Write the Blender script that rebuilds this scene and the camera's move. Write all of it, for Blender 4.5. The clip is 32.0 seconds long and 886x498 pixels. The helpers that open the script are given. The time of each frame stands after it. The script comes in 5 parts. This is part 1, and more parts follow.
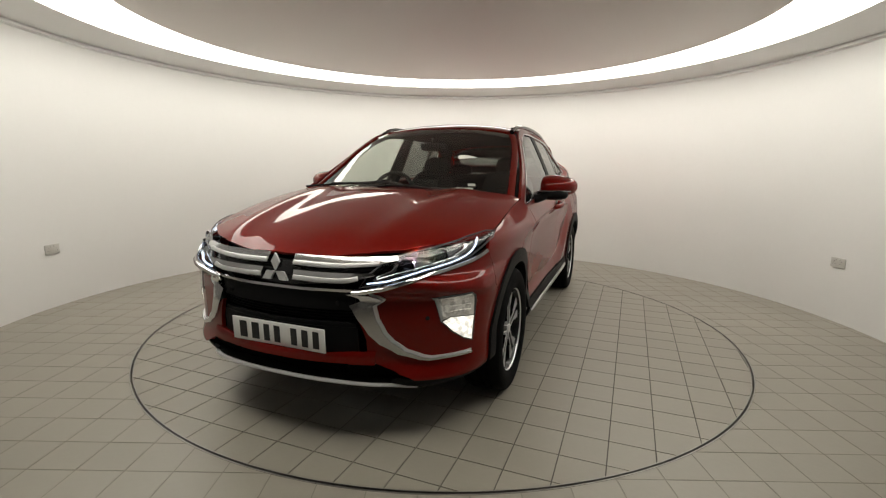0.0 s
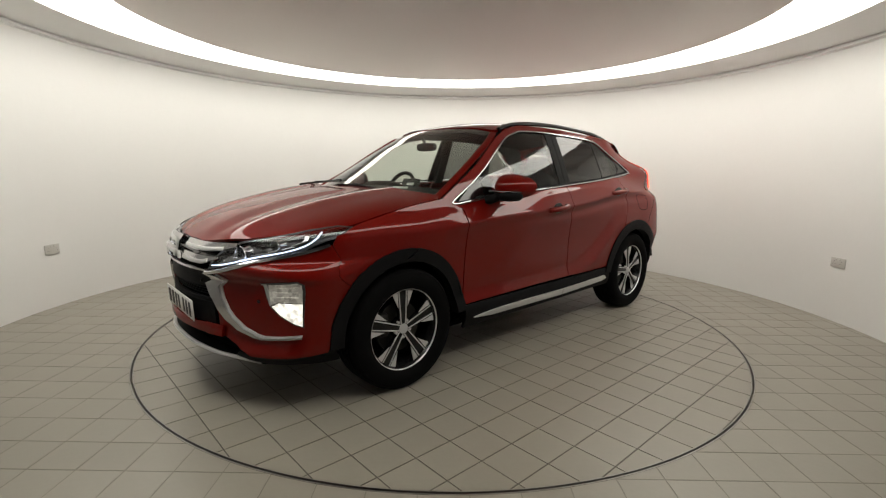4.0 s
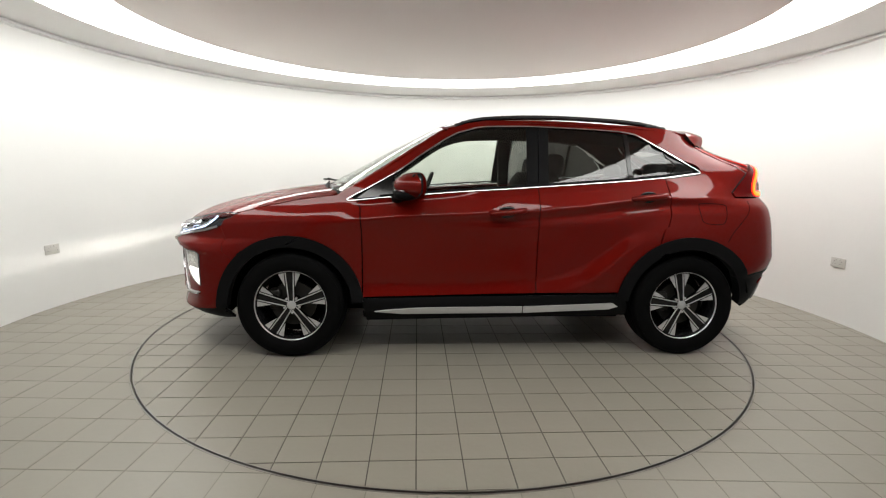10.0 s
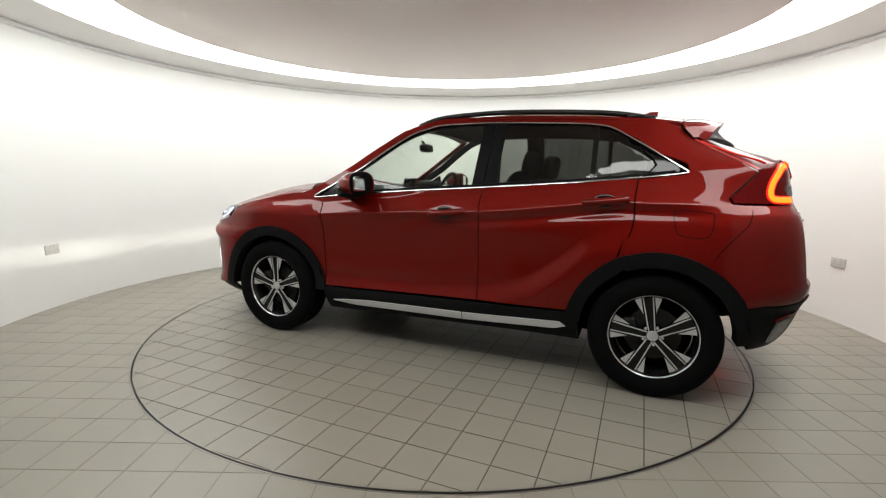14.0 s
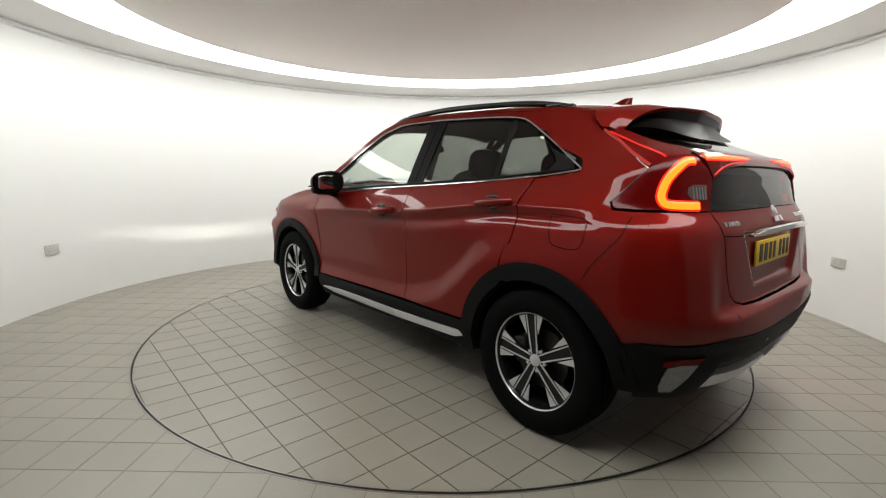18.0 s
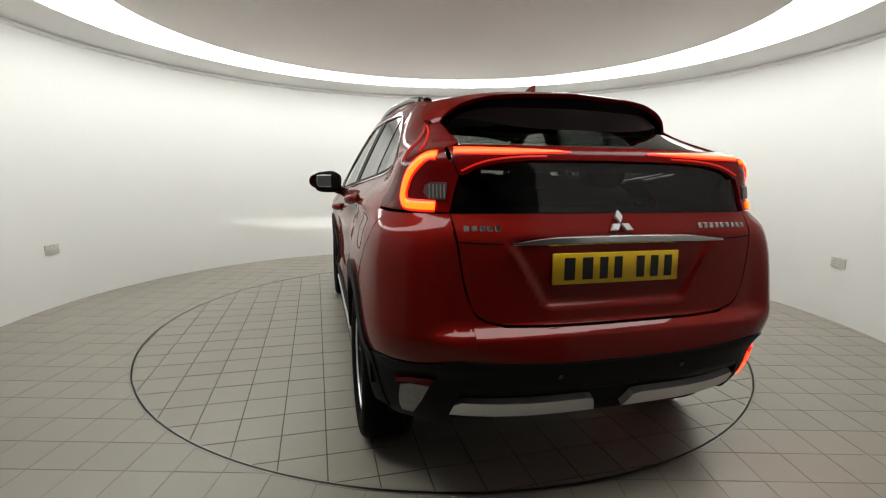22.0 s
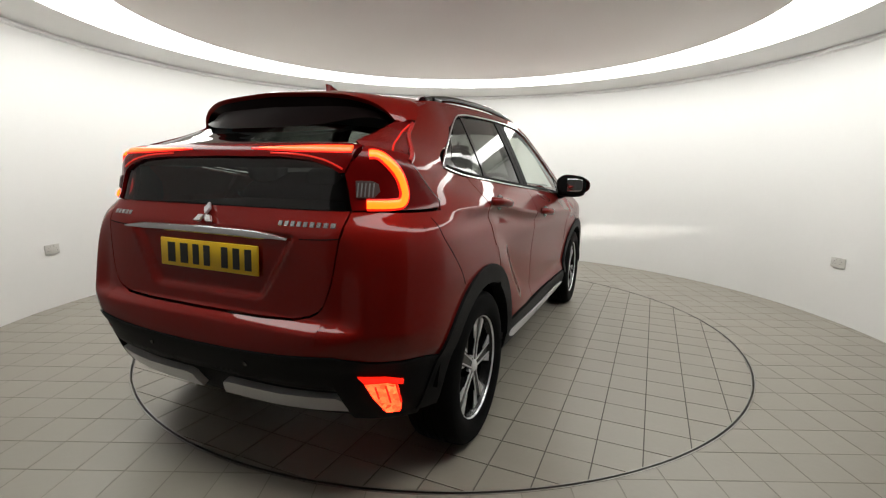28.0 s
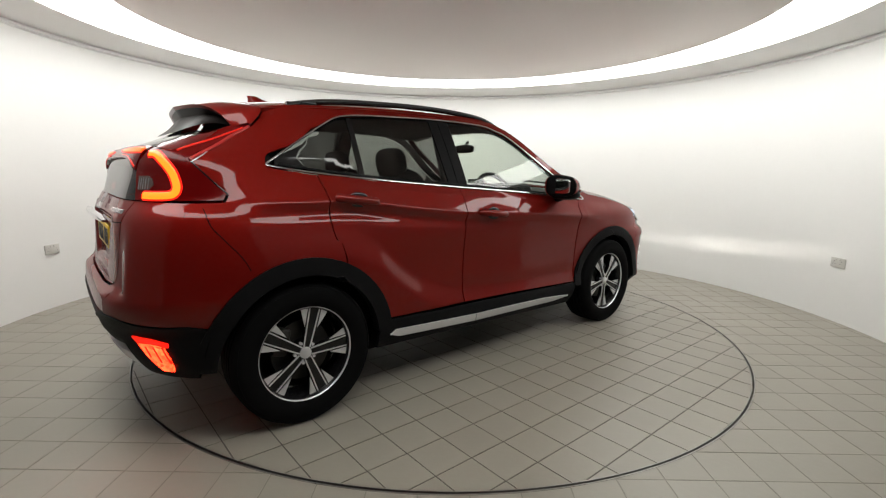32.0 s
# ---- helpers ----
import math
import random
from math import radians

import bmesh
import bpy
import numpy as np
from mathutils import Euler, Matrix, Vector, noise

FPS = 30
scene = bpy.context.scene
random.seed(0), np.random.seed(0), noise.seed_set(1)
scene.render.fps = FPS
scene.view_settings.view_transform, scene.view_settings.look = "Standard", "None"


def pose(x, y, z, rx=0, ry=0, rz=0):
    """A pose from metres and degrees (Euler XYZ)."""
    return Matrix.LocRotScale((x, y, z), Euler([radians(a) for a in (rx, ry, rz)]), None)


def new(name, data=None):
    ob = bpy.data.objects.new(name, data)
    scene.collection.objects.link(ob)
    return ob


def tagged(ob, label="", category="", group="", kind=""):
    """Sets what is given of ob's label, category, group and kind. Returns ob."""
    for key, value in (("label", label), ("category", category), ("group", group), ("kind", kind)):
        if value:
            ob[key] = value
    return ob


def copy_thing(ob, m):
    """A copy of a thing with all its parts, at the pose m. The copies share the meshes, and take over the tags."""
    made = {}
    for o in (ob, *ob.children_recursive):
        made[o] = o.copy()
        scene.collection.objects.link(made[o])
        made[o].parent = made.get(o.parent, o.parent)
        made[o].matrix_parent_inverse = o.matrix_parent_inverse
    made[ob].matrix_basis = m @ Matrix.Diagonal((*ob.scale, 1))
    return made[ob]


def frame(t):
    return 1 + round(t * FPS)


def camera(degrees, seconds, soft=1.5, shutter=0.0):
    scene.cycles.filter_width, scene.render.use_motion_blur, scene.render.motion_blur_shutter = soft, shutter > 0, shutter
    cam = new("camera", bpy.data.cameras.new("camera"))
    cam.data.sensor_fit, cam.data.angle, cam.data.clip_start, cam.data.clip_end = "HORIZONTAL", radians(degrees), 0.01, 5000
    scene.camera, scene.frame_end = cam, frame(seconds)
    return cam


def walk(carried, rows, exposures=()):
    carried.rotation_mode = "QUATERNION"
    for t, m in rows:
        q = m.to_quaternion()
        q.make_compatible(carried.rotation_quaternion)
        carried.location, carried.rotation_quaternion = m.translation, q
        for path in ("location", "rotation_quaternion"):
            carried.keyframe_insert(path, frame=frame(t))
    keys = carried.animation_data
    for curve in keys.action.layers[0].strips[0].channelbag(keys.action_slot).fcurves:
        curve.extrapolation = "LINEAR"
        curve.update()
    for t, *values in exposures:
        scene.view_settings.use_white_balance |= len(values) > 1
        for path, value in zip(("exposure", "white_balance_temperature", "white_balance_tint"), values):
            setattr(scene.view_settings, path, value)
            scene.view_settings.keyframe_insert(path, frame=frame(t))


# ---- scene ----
import functools

SECONDS = 32.0
HEADING, SPIN = 248.486, -6.5105          # the turntable's angle at the start, degrees, and its rate per second


def aim(tilt, yaw, roll):
    """Camera turn from tilt above the horizon, yaw to the right and roll."""
    return pose(0, 0, 0, 90 + tilt, 0, -yaw) @ pose(0, 0, 0, 0, 0, -roll)


cam = camera(86.586, SECONDS, soft=1.2)
VIEW = pose(0, -3.899, 1.2325) @ aim(-9.2004, -0.1205, -0.8806)
walk(cam, [(0.0, VIEW), (SECONDS, VIEW)],
     exposures=[(0.0, -0.24, 6990, 8), (3.5, -0.24, 6960, 8), (5.5, 0.0, 6760, 8), (9.0, 0.22, 6510, 8), (13.0, 0.25, 6460, 7), (17.0, 0.20, 6450, 7), (19.5, 0.13, 6470, 7), (22.0, -0.06, 6500, 6), (25.0, 0.30, 6510, 7), (28.5, 0.0, 6520, 8), (30.5, -0.06, 6520, 8), (32.0, 0.08, 6500, 8)])

# ---- light: one luminous ring in the ceiling of a closed round room ----
world = bpy.data.worlds.new("world")
scene.world = world
world.use_nodes = True
world.node_tree.nodes["Background"].inputs[0].default_value = (0.02, 0.02, 0.02, 1)
world.node_tree.nodes["Background"].inputs[1].default_value = 0.0
RING_LIGHT = 6.5


# ---- materials ----
def material(name, colour, rough=0.5, metal=0.0, coat=0.0, grain=0.0, scale=20.0, bump=0.0, rough_var=0.0,
             emit=None, power=0.0, fine=0.0, random_tint=0.0, spec=0.5, coat_rough=0.03):
    m = bpy.data.materials.new(name)
    m.use_nodes = True
    nt = m.node_tree
    b = nt.nodes["Principled BSDF"]
    b.inputs["Base Color"].default_value = (*colour, 1)
    b.inputs["Roughness"].default_value = rough
    b.inputs["Metallic"].default_value = metal
    b.inputs["Specular IOR Level"].default_value = spec
    b.inputs["Coat Weight"].default_value = coat
    b.inputs["Coat Roughness"].default_value = coat_rough
    if emit:
        b.inputs["Emission Color"].default_value = (*emit, 1)
        b.inputs["Emission Strength"].default_value = power
    if grain or bump or rough_var or random_tint or fine:
        co = nt.nodes.new("ShaderNodeTexCoord")
        big = nt.nodes.new("ShaderNodeTexNoise")
        big.inputs["Scale"].default_value = scale
        big.inputs["Detail"].default_value = 6
        nt.links.new(co.outputs["Object"], big.inputs["Vector"])
        small = nt.nodes.new("ShaderNodeTexNoise")
        small.inputs["Scale"].default_value = scale * 14
        small.inputs["Detail"].default_value = 3
        nt.links.new(co.outputs["Object"], small.inputs["Vector"])
        if grain or random_tint or fine:
            acc = nt.nodes.new("ShaderNodeMath")
            acc.operation = "MULTIPLY_ADD"
            nt.links.new(big.outputs["Fac"], acc.inputs[0])
            acc.inputs[1].default_value = 2 * grain
            acc.inputs[2].default_value = 1 - grain
            acc2 = nt.nodes.new("ShaderNodeMath")
            acc2.operation = "MULTIPLY_ADD"
            nt.links.new(small.outputs["Fac"], acc2.inputs[0])
            acc2.inputs[1].default_value = 2 * fine
            nt.links.new(acc.outputs[0], acc2.inputs[2])
            last = acc2.outputs[0]
            if random_tint:
                oi = nt.nodes.new("ShaderNodeObjectInfo")
                acc3 = nt.nodes.new("ShaderNodeMath")
                acc3.operation = "MULTIPLY_ADD"
                nt.links.new(oi.outputs["Random"], acc3.inputs[0])
                acc3.inputs[1].default_value = 2 * random_tint
                nt.links.new(last, acc3.inputs[2])
                last = acc3.outputs[0]
            off = nt.nodes.new("ShaderNodeMath")
            off.operation = "SUBTRACT"
            nt.links.new(last, off.inputs[0])
            off.inputs[1].default_value = fine + random_tint
            mul = nt.nodes.new("ShaderNodeVectorMath")
            mul.operation = "SCALE"
            mul.inputs[0].default_value = colour
            nt.links.new(off.outputs[0], mul.inputs["Scale"])
            nt.links.new(mul.outputs[0], b.inputs["Base Color"])
        if rough_var:
            rv = nt.nodes.new("ShaderNodeMath")
            rv.operation = "MULTIPLY_ADD"
            nt.links.new(big.outputs["Fac"], rv.inputs[0])
            rv.inputs[1].default_value = 2 * rough_var
            rv.inputs[2].default_value = rough - rough_var
            nt.links.new(rv.outputs[0], b.inputs["Roughness"])
        if bump:
            bp = nt.nodes.new("ShaderNodeBump")
            bp.inputs["Strength"].default_value = 1.0
            bp.inputs["Distance"].default_value = bump
            nt.links.new(small.outputs["Fac"], bp.inputs["Height"])
            nt.links.new(bp.outputs["Normal"], b.inputs["Normal"])
    return m


def glass(name, tint, rough=0.0):
    """Thin glazing: light goes straight through, tinted, and the faces mirror by Fresnel."""
    m = bpy.data.materials.new(name)
    m.use_nodes = True
    nt = m.node_tree
    nt.nodes.remove(nt.nodes["Principled BSDF"])
    clear = nt.nodes.new("ShaderNodeBsdfTransparent")
    clear.inputs[0].default_value = (*tint, 1)
    shine = nt.nodes.new("ShaderNodeBsdfGlossy")
    shine.inputs["Roughness"].default_value = rough
    facing = nt.nodes.new("ShaderNodeLayerWeight")
    facing.inputs["Blend"].default_value = 0.5
    fifth = nt.nodes.new("ShaderNodeMath")
    fifth.operation = "POWER"
    nt.links.new(facing.outputs["Facing"], fifth.inputs[0])
    fifth.inputs[1].default_value = 5.0
    fres = nt.nodes.new("ShaderNodeMath")
    fres.operation = "MULTIPLY_ADD"
    nt.links.new(fifth.outputs[0], fres.inputs[0])
    fres.inputs[1].default_value = 0.9
    fres.inputs[2].default_value = 0.065
    mix = nt.nodes.new("ShaderNodeMixShader")
    nt.links.new(fres.outputs[0], mix.inputs[0])
    nt.links.new(clear.outputs[0], mix.inputs[1])
    nt.links.new(shine.outputs[0], mix.inputs[2])
    nt.links.new(mix.outputs[0], nt.nodes["Material Output"].inputs[0])
    return m


WALL = material("wall_paint", (0.755, 0.755, 0.742), 0.55, grain=0.02, scale=1.3, fine=0.01, bump=0.0006)
CEILING = material("ceiling_paint", (0.90, 0.85, 0.815), 0.42, grain=0.02, scale=1.1, bump=0.0004)
CURTAIN = material("dark_bay", (0.10, 0.10, 0.10), 0.9, grain=0.1, scale=2)
ENTRANCE = material("entrance_grey", (0.22, 0.22, 0.216), 0.8, grain=0.06, scale=2, spec=0.2)
SOFFIT = material("soffit_paint", (0.86, 0.86, 0.845), 0.6, grain=0.02, scale=1.5)
DIFFUSER = material("light_diffuser", (0.9, 0.9, 0.9), 0.5, emit=(1.0, 0.985, 0.955), power=RING_LIGHT)
TILE = material("floor_tile", (0.245, 0.227, 0.190), 0.38, grain=0.06, scale=2.6, fine=0.03, bump=0.0004, rough_var=0.10,
                random_tint=0.03)
GROUT = material("grout", (0.07, 0.062, 0.054), 0.9, grain=0.25, scale=5.0)
GROUT_OUT = material("grout_worn", (0.205, 0.190, 0.160), 0.9, grain=0.2, scale=5.0)
STEEL_EDGE = material("steel_edge", (0.30, 0.29, 0.27), 0.4, 0.9, grain=0.15, scale=12)
RUBBER = material("rubber", (0.018, 0.018, 0.019), 0.75, grain=0.2, scale=30, bump=0.0004)
SOCKET = material("socket_plastic", (0.50, 0.49, 0.46), 0.35, grain=0.01)
SOCKET_DARK = material("socket_hole", (0.05, 0.05, 0.05), 0.6)


# ---- mesh helpers ----
def part(name, bm, mat, parent=None, label="", smooth=None, recalc=True):
    """Link a bmesh as one mesh object under a thing or a part. smooth: angle in degrees below which edges are smooth."""
    if recalc:
        bmesh.ops.recalc_face_normals(bm, faces=bm.faces)
    me = bpy.data.meshes.new(name)
    if smooth is not None:
        for f in bm.faces:
            f.smooth = True
        lim = radians(smooth)
        for e in bm.edges:
            if len(e.link_faces) == 2 and e.calc_face_angle(0.0) > lim:
                e.smooth = False
    bm.to_mesh(me)
    bm.free()
    me.materials.append(mat)
    ob = new(name, me)
    if parent:
        ob.parent = parent
    if label:
        ob["label"] = label
    return ob


def again(ob, m, parent=None):
    """Another object on the same mesh, at pose m."""
    o = new(ob.name.split(".")[0], ob.data)
    o.matrix_basis = m
    o.parent = parent if parent else ob.parent
    if "label" in ob:
        o["label"] = ob["label"]
    return o


def lathe(profile, steps=64, axis="z", start=0.0, sweep=360.0, closed=False):
    """Turn a profile of (radius, height) about z (or y)."""
    bm = bmesh.new()
    full = abs(sweep - 360) < 1e-6
    rings = []
    for i in range(steps if full else steps + 1):
        a = radians(start + sweep * i / steps)
        row = []
        for r, h in profile:
            c = (r * math.cos(a), r * math.sin(a), h) if axis == "z" else (r * math.cos(a), h, r * math.sin(a))
            row.append(bm.verts.new(c))
        rings.append(row)
    n, k = len(rings), len(profile)
    for i in range(n if full else n - 1):
        a, b = rings[i], rings[(i + 1) % n]
        for j in range(k if closed else k - 1):
            bm.faces.new((a[j], a[(j + 1) % k], b[(j + 1) % k], b[j]))
    return bm


def box(bm, centre, size, rot=None):
    m = Matrix.Translation(centre) @ (rot if rot else Matrix()) @ Matrix.Diagonal((*size, 1))
    return bmesh.ops.create_cube(bm, size=1.0, matrix=m)["verts"]


def rounded_box(centre, size, r=0.01, seg=3, rot=None):
    bm = bmesh.new()
    box(bm, (0, 0, 0), size)
    bmesh.ops.bevel(bm, geom=list(bm.edges), offset=min(r, min(size) * 0.49), segments=seg, affect="EDGES", profile=0.5)
    bm.transform(Matrix.Translation(centre) @ (rot if rot else Matrix()))
    return bm


def prism(poly, z0, z1):
    bm = bmesh.new()
    a = [bm.verts.new((x, y, z1)) for x, y in poly]
    b = [bm.verts.new((x, y, z0)) for x, y in poly]
    bm.faces.new(a)
    for i in range(len(poly)):
        j = (i + 1) % len(poly)
        bm.faces.new((a[j], a[i], b[i], b[j]))
    return bm


# ---- the round room ----
CX, CY, ROOM_R, WALL_TOP, CEIL_Z = -0.018, 0.034, 3.44, 2.360, 2.417
SOFFIT_END = 2.374                         # the soffit falls a little towards the wall
BAND_IN, BAND_OUT = 2.416, 2.985
DISC_R = 2.236


def room():
    centre = pose(CX, CY, 0)
    gap = 21.0                                # half of the camera's opening, degrees
    white = 78.0                              # half of the dark entrance side, degrees
    section = [(ROOM_R, -0.02), (ROOM_R, 2.46), (ROOM_R + 0.12, 2.46), (ROOM_R + 0.12, -0.02)]
    wall = part("wall_round", lathe(section, 160, start=-90 + white, sweep=360 - 2 * white, closed=True), WALL, smooth=40)
    wall.matrix_basis = centre
    for nm, a in (("wall_entrance_east", -90 + gap), ("wall_entrance_west", -90 - white)):
        back = part(nm, lathe(section, 32, start=a, sweep=white - gap, closed=True), ENTRANCE, smooth=40)
        back.matrix_basis = centre
        tagged(back, "dark grey curved wall beside the entrance", "wall", kind="structure")
    tagged(wall, "smooth white painted curved wall around the turntable", "wall", kind="structure")
    # a small bay behind the opening, in which the camera stands
    bay = bmesh.new()
    x, y0, y1 = 1.26, -3.18, -4.90
    box(bay, (-x - 0.05, (y0 + y1) / 2, 1.22), (0.1, abs(y1 - y0), 2.48))
    box(bay, (x + 0.05, (y0 + y1) / 2, 1.22), (0.1, abs(y1 - y0), 2.48))
    box(bay, (0, y1 - 0.05, 1.22), (2 * x + 0.2, 0.1, 2.48))
    tagged(part("wall_bay", bay, CURTAIN), "dark walls of the camera bay", "wall", kind="structure")
    top = bmesh.new()
    box(top, (0, (y0 + y1) / 2 - 0.09, 2.49), (2 * x + 0.2, abs(y1 - y0), 0.04))
    tagged(part("ceiling_bay", top, CURTAIN), "dark ceiling of the camera bay", "ceiling", kind="structure")
    # ceiling: flat outer ring, luminous ring, inner disc
    ring = part("ceiling_soffit", lathe([(BAND_OUT, CEIL_Z + 0.10), (BAND_OUT, CEIL_Z), (ROOM_R - 0.012, SOFFIT_END), (ROOM_R - 0.012, CEIL_Z + 0.10)],
                                        160, closed=True), SOFFIT, smooth=40)
    ring.matrix_basis = centre
    tagged(ring, "flat grey-white outer ceiling ring above the wall", "ceiling", kind="structure")
    glow = part("light_ring", lathe([(BAND_IN - 0.003, CEIL_Z + 0.004), (BAND_IN + 0.08, CEIL_Z - 0.004), (BAND_IN + 0.28, CEIL_Z - 0.008), (BAND_OUT - 0.08, CEIL_Z - 0.005),
                                     (BAND_OUT - 0.002, CEIL_Z + 0.002), (BAND_OUT + 0.003, CEIL_Z + 0.06), (BAND_IN - 0.003, CEIL_Z + 0.06)], 160, closed=True), DIFFUSER, smooth=40)
    glow.matrix_basis = centre
    tagged(glow, "wide glowing white ring light set into the ceiling", "ceiling light", kind="structure")
    disc = part("ceiling_disc", lathe([(0.0, CEIL_Z), (0.8, CEIL_Z), (1.6, CEIL_Z), (BAND_IN - 0.004, CEIL_Z), (BAND_IN, CEIL_Z + 0.004), (BAND_IN, CEIL_Z + 0.10), (0.0, CEIL_Z + 0.10)], 160), CEILING, smooth=40)
    disc.matrix_basis = centre
    tagged(disc, "round matt grey-beige ceiling disc inside the light ring", "ceiling", kind="structure")
    lid = part("ceiling_slab", lathe([(0, 2.56), (ROOM_R + 0.2, 2.56), (ROOM_R + 0.2, 2.62), (0, 2.62)], 96), SOFFIT)
    lid.matrix_basis = centre
    tagged(lid, "plain slab above the ceiling", "ceiling", kind="structure")
    bead = part("trim_cornice", lathe([(ROOM_R + 0.002, WALL_TOP - 0.032), (ROOM_R - 0.018, WALL_TOP - 0.030), (ROOM_R - 0.028, WALL_TOP - 0.018),
                                       (ROOM_R - 0.020, WALL_TOP - 0.003), (ROOM_R + 0.002, WALL_TOP)], 160, start=-90 + gap, sweep=360 - 2 * gap), WALL, smooth=50)
    bead.matrix_basis = centre
    tagged(bead, "thin white bead along the top of the wall", "trim", kind="structure")


def wall_socket(angle, z):
    ob = tagged(new("wall_socket"), "white double power socket low on the curved wall", "socket", "wall sockets")
    plate = part("faceplate", rounded_box((0, 0, 0), (0.146, 0.010, 0.086), 0.004, 2), SOCKET, ob, smooth=40)
    for sx in (-1, 1):
        for dx, dz, w, h in ((0, 0.012, 0.004, 0.008), (-0.011, -0.010, 0.007, 0.004), (0.011, -0.010, 0.007, 0.004)):
            bm = bmesh.new()
            box(bm, (sx * 0.036 + dx, 0.0052, dz), (w, 0.002, h))
            part("pin_hole", bm, SOCKET_DARK, plate)
        part("rocker", rounded_box((sx * 0.018, 0.006, 0.027), (0.011, 0.006, 0.016), 0.002, 2), SOCKET, plate, smooth=40)
    a = radians(angle)
    ob.matrix_basis = pose(CX + (ROOM_R - 0.005) * math.cos(a), CY + (ROOM_R - 0.005) * math.sin(a), z, 0, 0, angle + 90)
    return ob


room()
wall_socket(1.4, 0.515)
wall_socket(177.7, 0.515)


# ---- paint and trim of the car ----
PAINT = material("red_metallic_paint", (0.150, 0.0036, 0.0015), 0.58, 0.45, coat=0.62, grain=0.02, scale=3, fine=0.05, spec=0.05, coat_rough=0.004)
BLACK = material("black_plastic", (0.0055, 0.0055, 0.006), 0.55, grain=0.1, scale=40, bump=0.0003, spec=0.09)
GLOSS_BLACK = material("gloss_black", (0.006, 0.006, 0.0065), 0.10, grain=0.05, spec=0.45)
UNDER = material("underbody", (0.006, 0.006, 0.006), 0.85, grain=0.2, scale=10, spec=0.0)
CHROME = material("chrome", (0.62, 0.62, 0.63), 0.13, 1.0, rough_var=0.03, scale=8)
SATIN = material("satin_silver", (0.60, 0.60, 0.60), 0.36, 0.45, grain=0.05, scale=8, rough_var=0.06)
CLEAR = glass("clear_glass", (0.84, 0.89, 0.84), 0.0)
TINT = glass("privacy_glass", (0.19, 0.20, 0.19), 0.0)


# ---- shape of the car's body, in metres; x forward from mid-wheelbase, y to the left, z up ----
def spline(*pts):
    """A smooth function through control points (x, value), x rising."""
    xs = [p[0] for p in pts]
    ys = [p[1] for p in pts]
    n = len(xs)
    d = [(ys[i + 1] - ys[i]) / (xs[i + 1] - xs[i]) for i in range(n - 1)]
    s = [d[0]] + [0 if d[i - 1] * d[i] <= 0 else 2 * d[i - 1] * d[i] / (d[i - 1] + d[i]) for i in range(1, n - 1)] + [d[-1]]

    def f(x):
        if x <= xs[0]:
            return ys[0] + s[0] * (x - xs[0])
        if x >= xs[-1]:
            return ys[-1] + s[-1] * (x - xs[-1])
        i = 0
        while x > xs[i + 1]:
            i += 1
        h = xs[i + 1] - xs[i]
        t = (x - xs[i]) / h
        return ((2 * t ** 3 - 3 * t * t + 1) * ys[i] + (t ** 3 - 2 * t * t + t) * h * s[i]
                + (3 * t * t - 2 * t ** 3) * ys[i + 1] + (t ** 3 - t * t) * h * s[i + 1])
    return f


AXLE = 1.334
XF0, XR0 = 1.25, -1.15
nose = spline((0.18, 2.12), (0.26, 2.21), (0.34, 2.268), (0.45, 2.270), (0.60, 2.276), (0.72, 2.270), (0.79, 2.250), (0.85, 2.218), (0.90, 2.172), (0.97, 2.055), (1.05, 1.84))
tail = spline((0.18, -1.80), (0.27, -1.92), (0.36, -2.03), (0.48, -2.085), (0.60, -2.112), (0.68, -2.105), (0.73, -2.055), (0.85, -2.045), (1.00, -2.035),
              (1.10, -1.995), (1.20, -1.965), (1.30, -1.935), (1.34, -1.890), (1.38, -1.790), (1.42, -1.695), (1.47, -1.61), (1.52, -1.56), (1.60, -1.52))
tail_corner = spline((0.18, -1.80), (0.27, -1.92), (0.36, -2.03), (0.48, -2.085), (0.60, -2.104), (0.75, -2.088), (0.90, -2.064), (1.00, -2.040),
                     (1.10, -1.995), (1.20, -1.965), (1.30, -1.935), (1.34, -1.890), (1.38, -1.790), (1.42, -1.695), (1.47, -1.61), (1.52, -1.56), (1.60, -1.52))
width = spline((0.18, 0.78), (0.26, 0.835), (0.34, 0.872), (0.45, 0.880), (0.60, 0.886), (0.75, 0.886), (0.88, 0.886), (0.97, 0.876), (1.04, 0.864), (1.10, 0.848), (1.17, 0.812), (1.30, 0.72))
belt_y = spline((-2.0, 0.70), (-1.7, 0.735), (-1.39, 0.778), (-1.0, 0.804), (-0.6, 0.816), (0.0, 0.828), (0.6, 0.830), (1.3, 0.815))


def bump_at(v, c, w):
    t = (v - c) / w
    return math.exp(-t * t)


belt = spline((-1.43, 1.258), (-1.20, 1.225), (-0.32, 1.153), (0.25, 1.113), (0.95, 1.052))


crease_z = spline((-1.6, 1.098), (-1.10, 1.086), (-0.88, 1.062), (-0.56, 1.020), (-0.28, 0.993), (0.13, 0.972), (0.64, 0.946), (1.01, 0.915), (1.35, 0.905))


flare_z = spline((-1.2, 0.97), (-0.95, 0.89), (-0.80, 0.76), (-0.60, 0.62), (-0.30, 0.535), (0.30, 0.50), (0.90, 0.50))


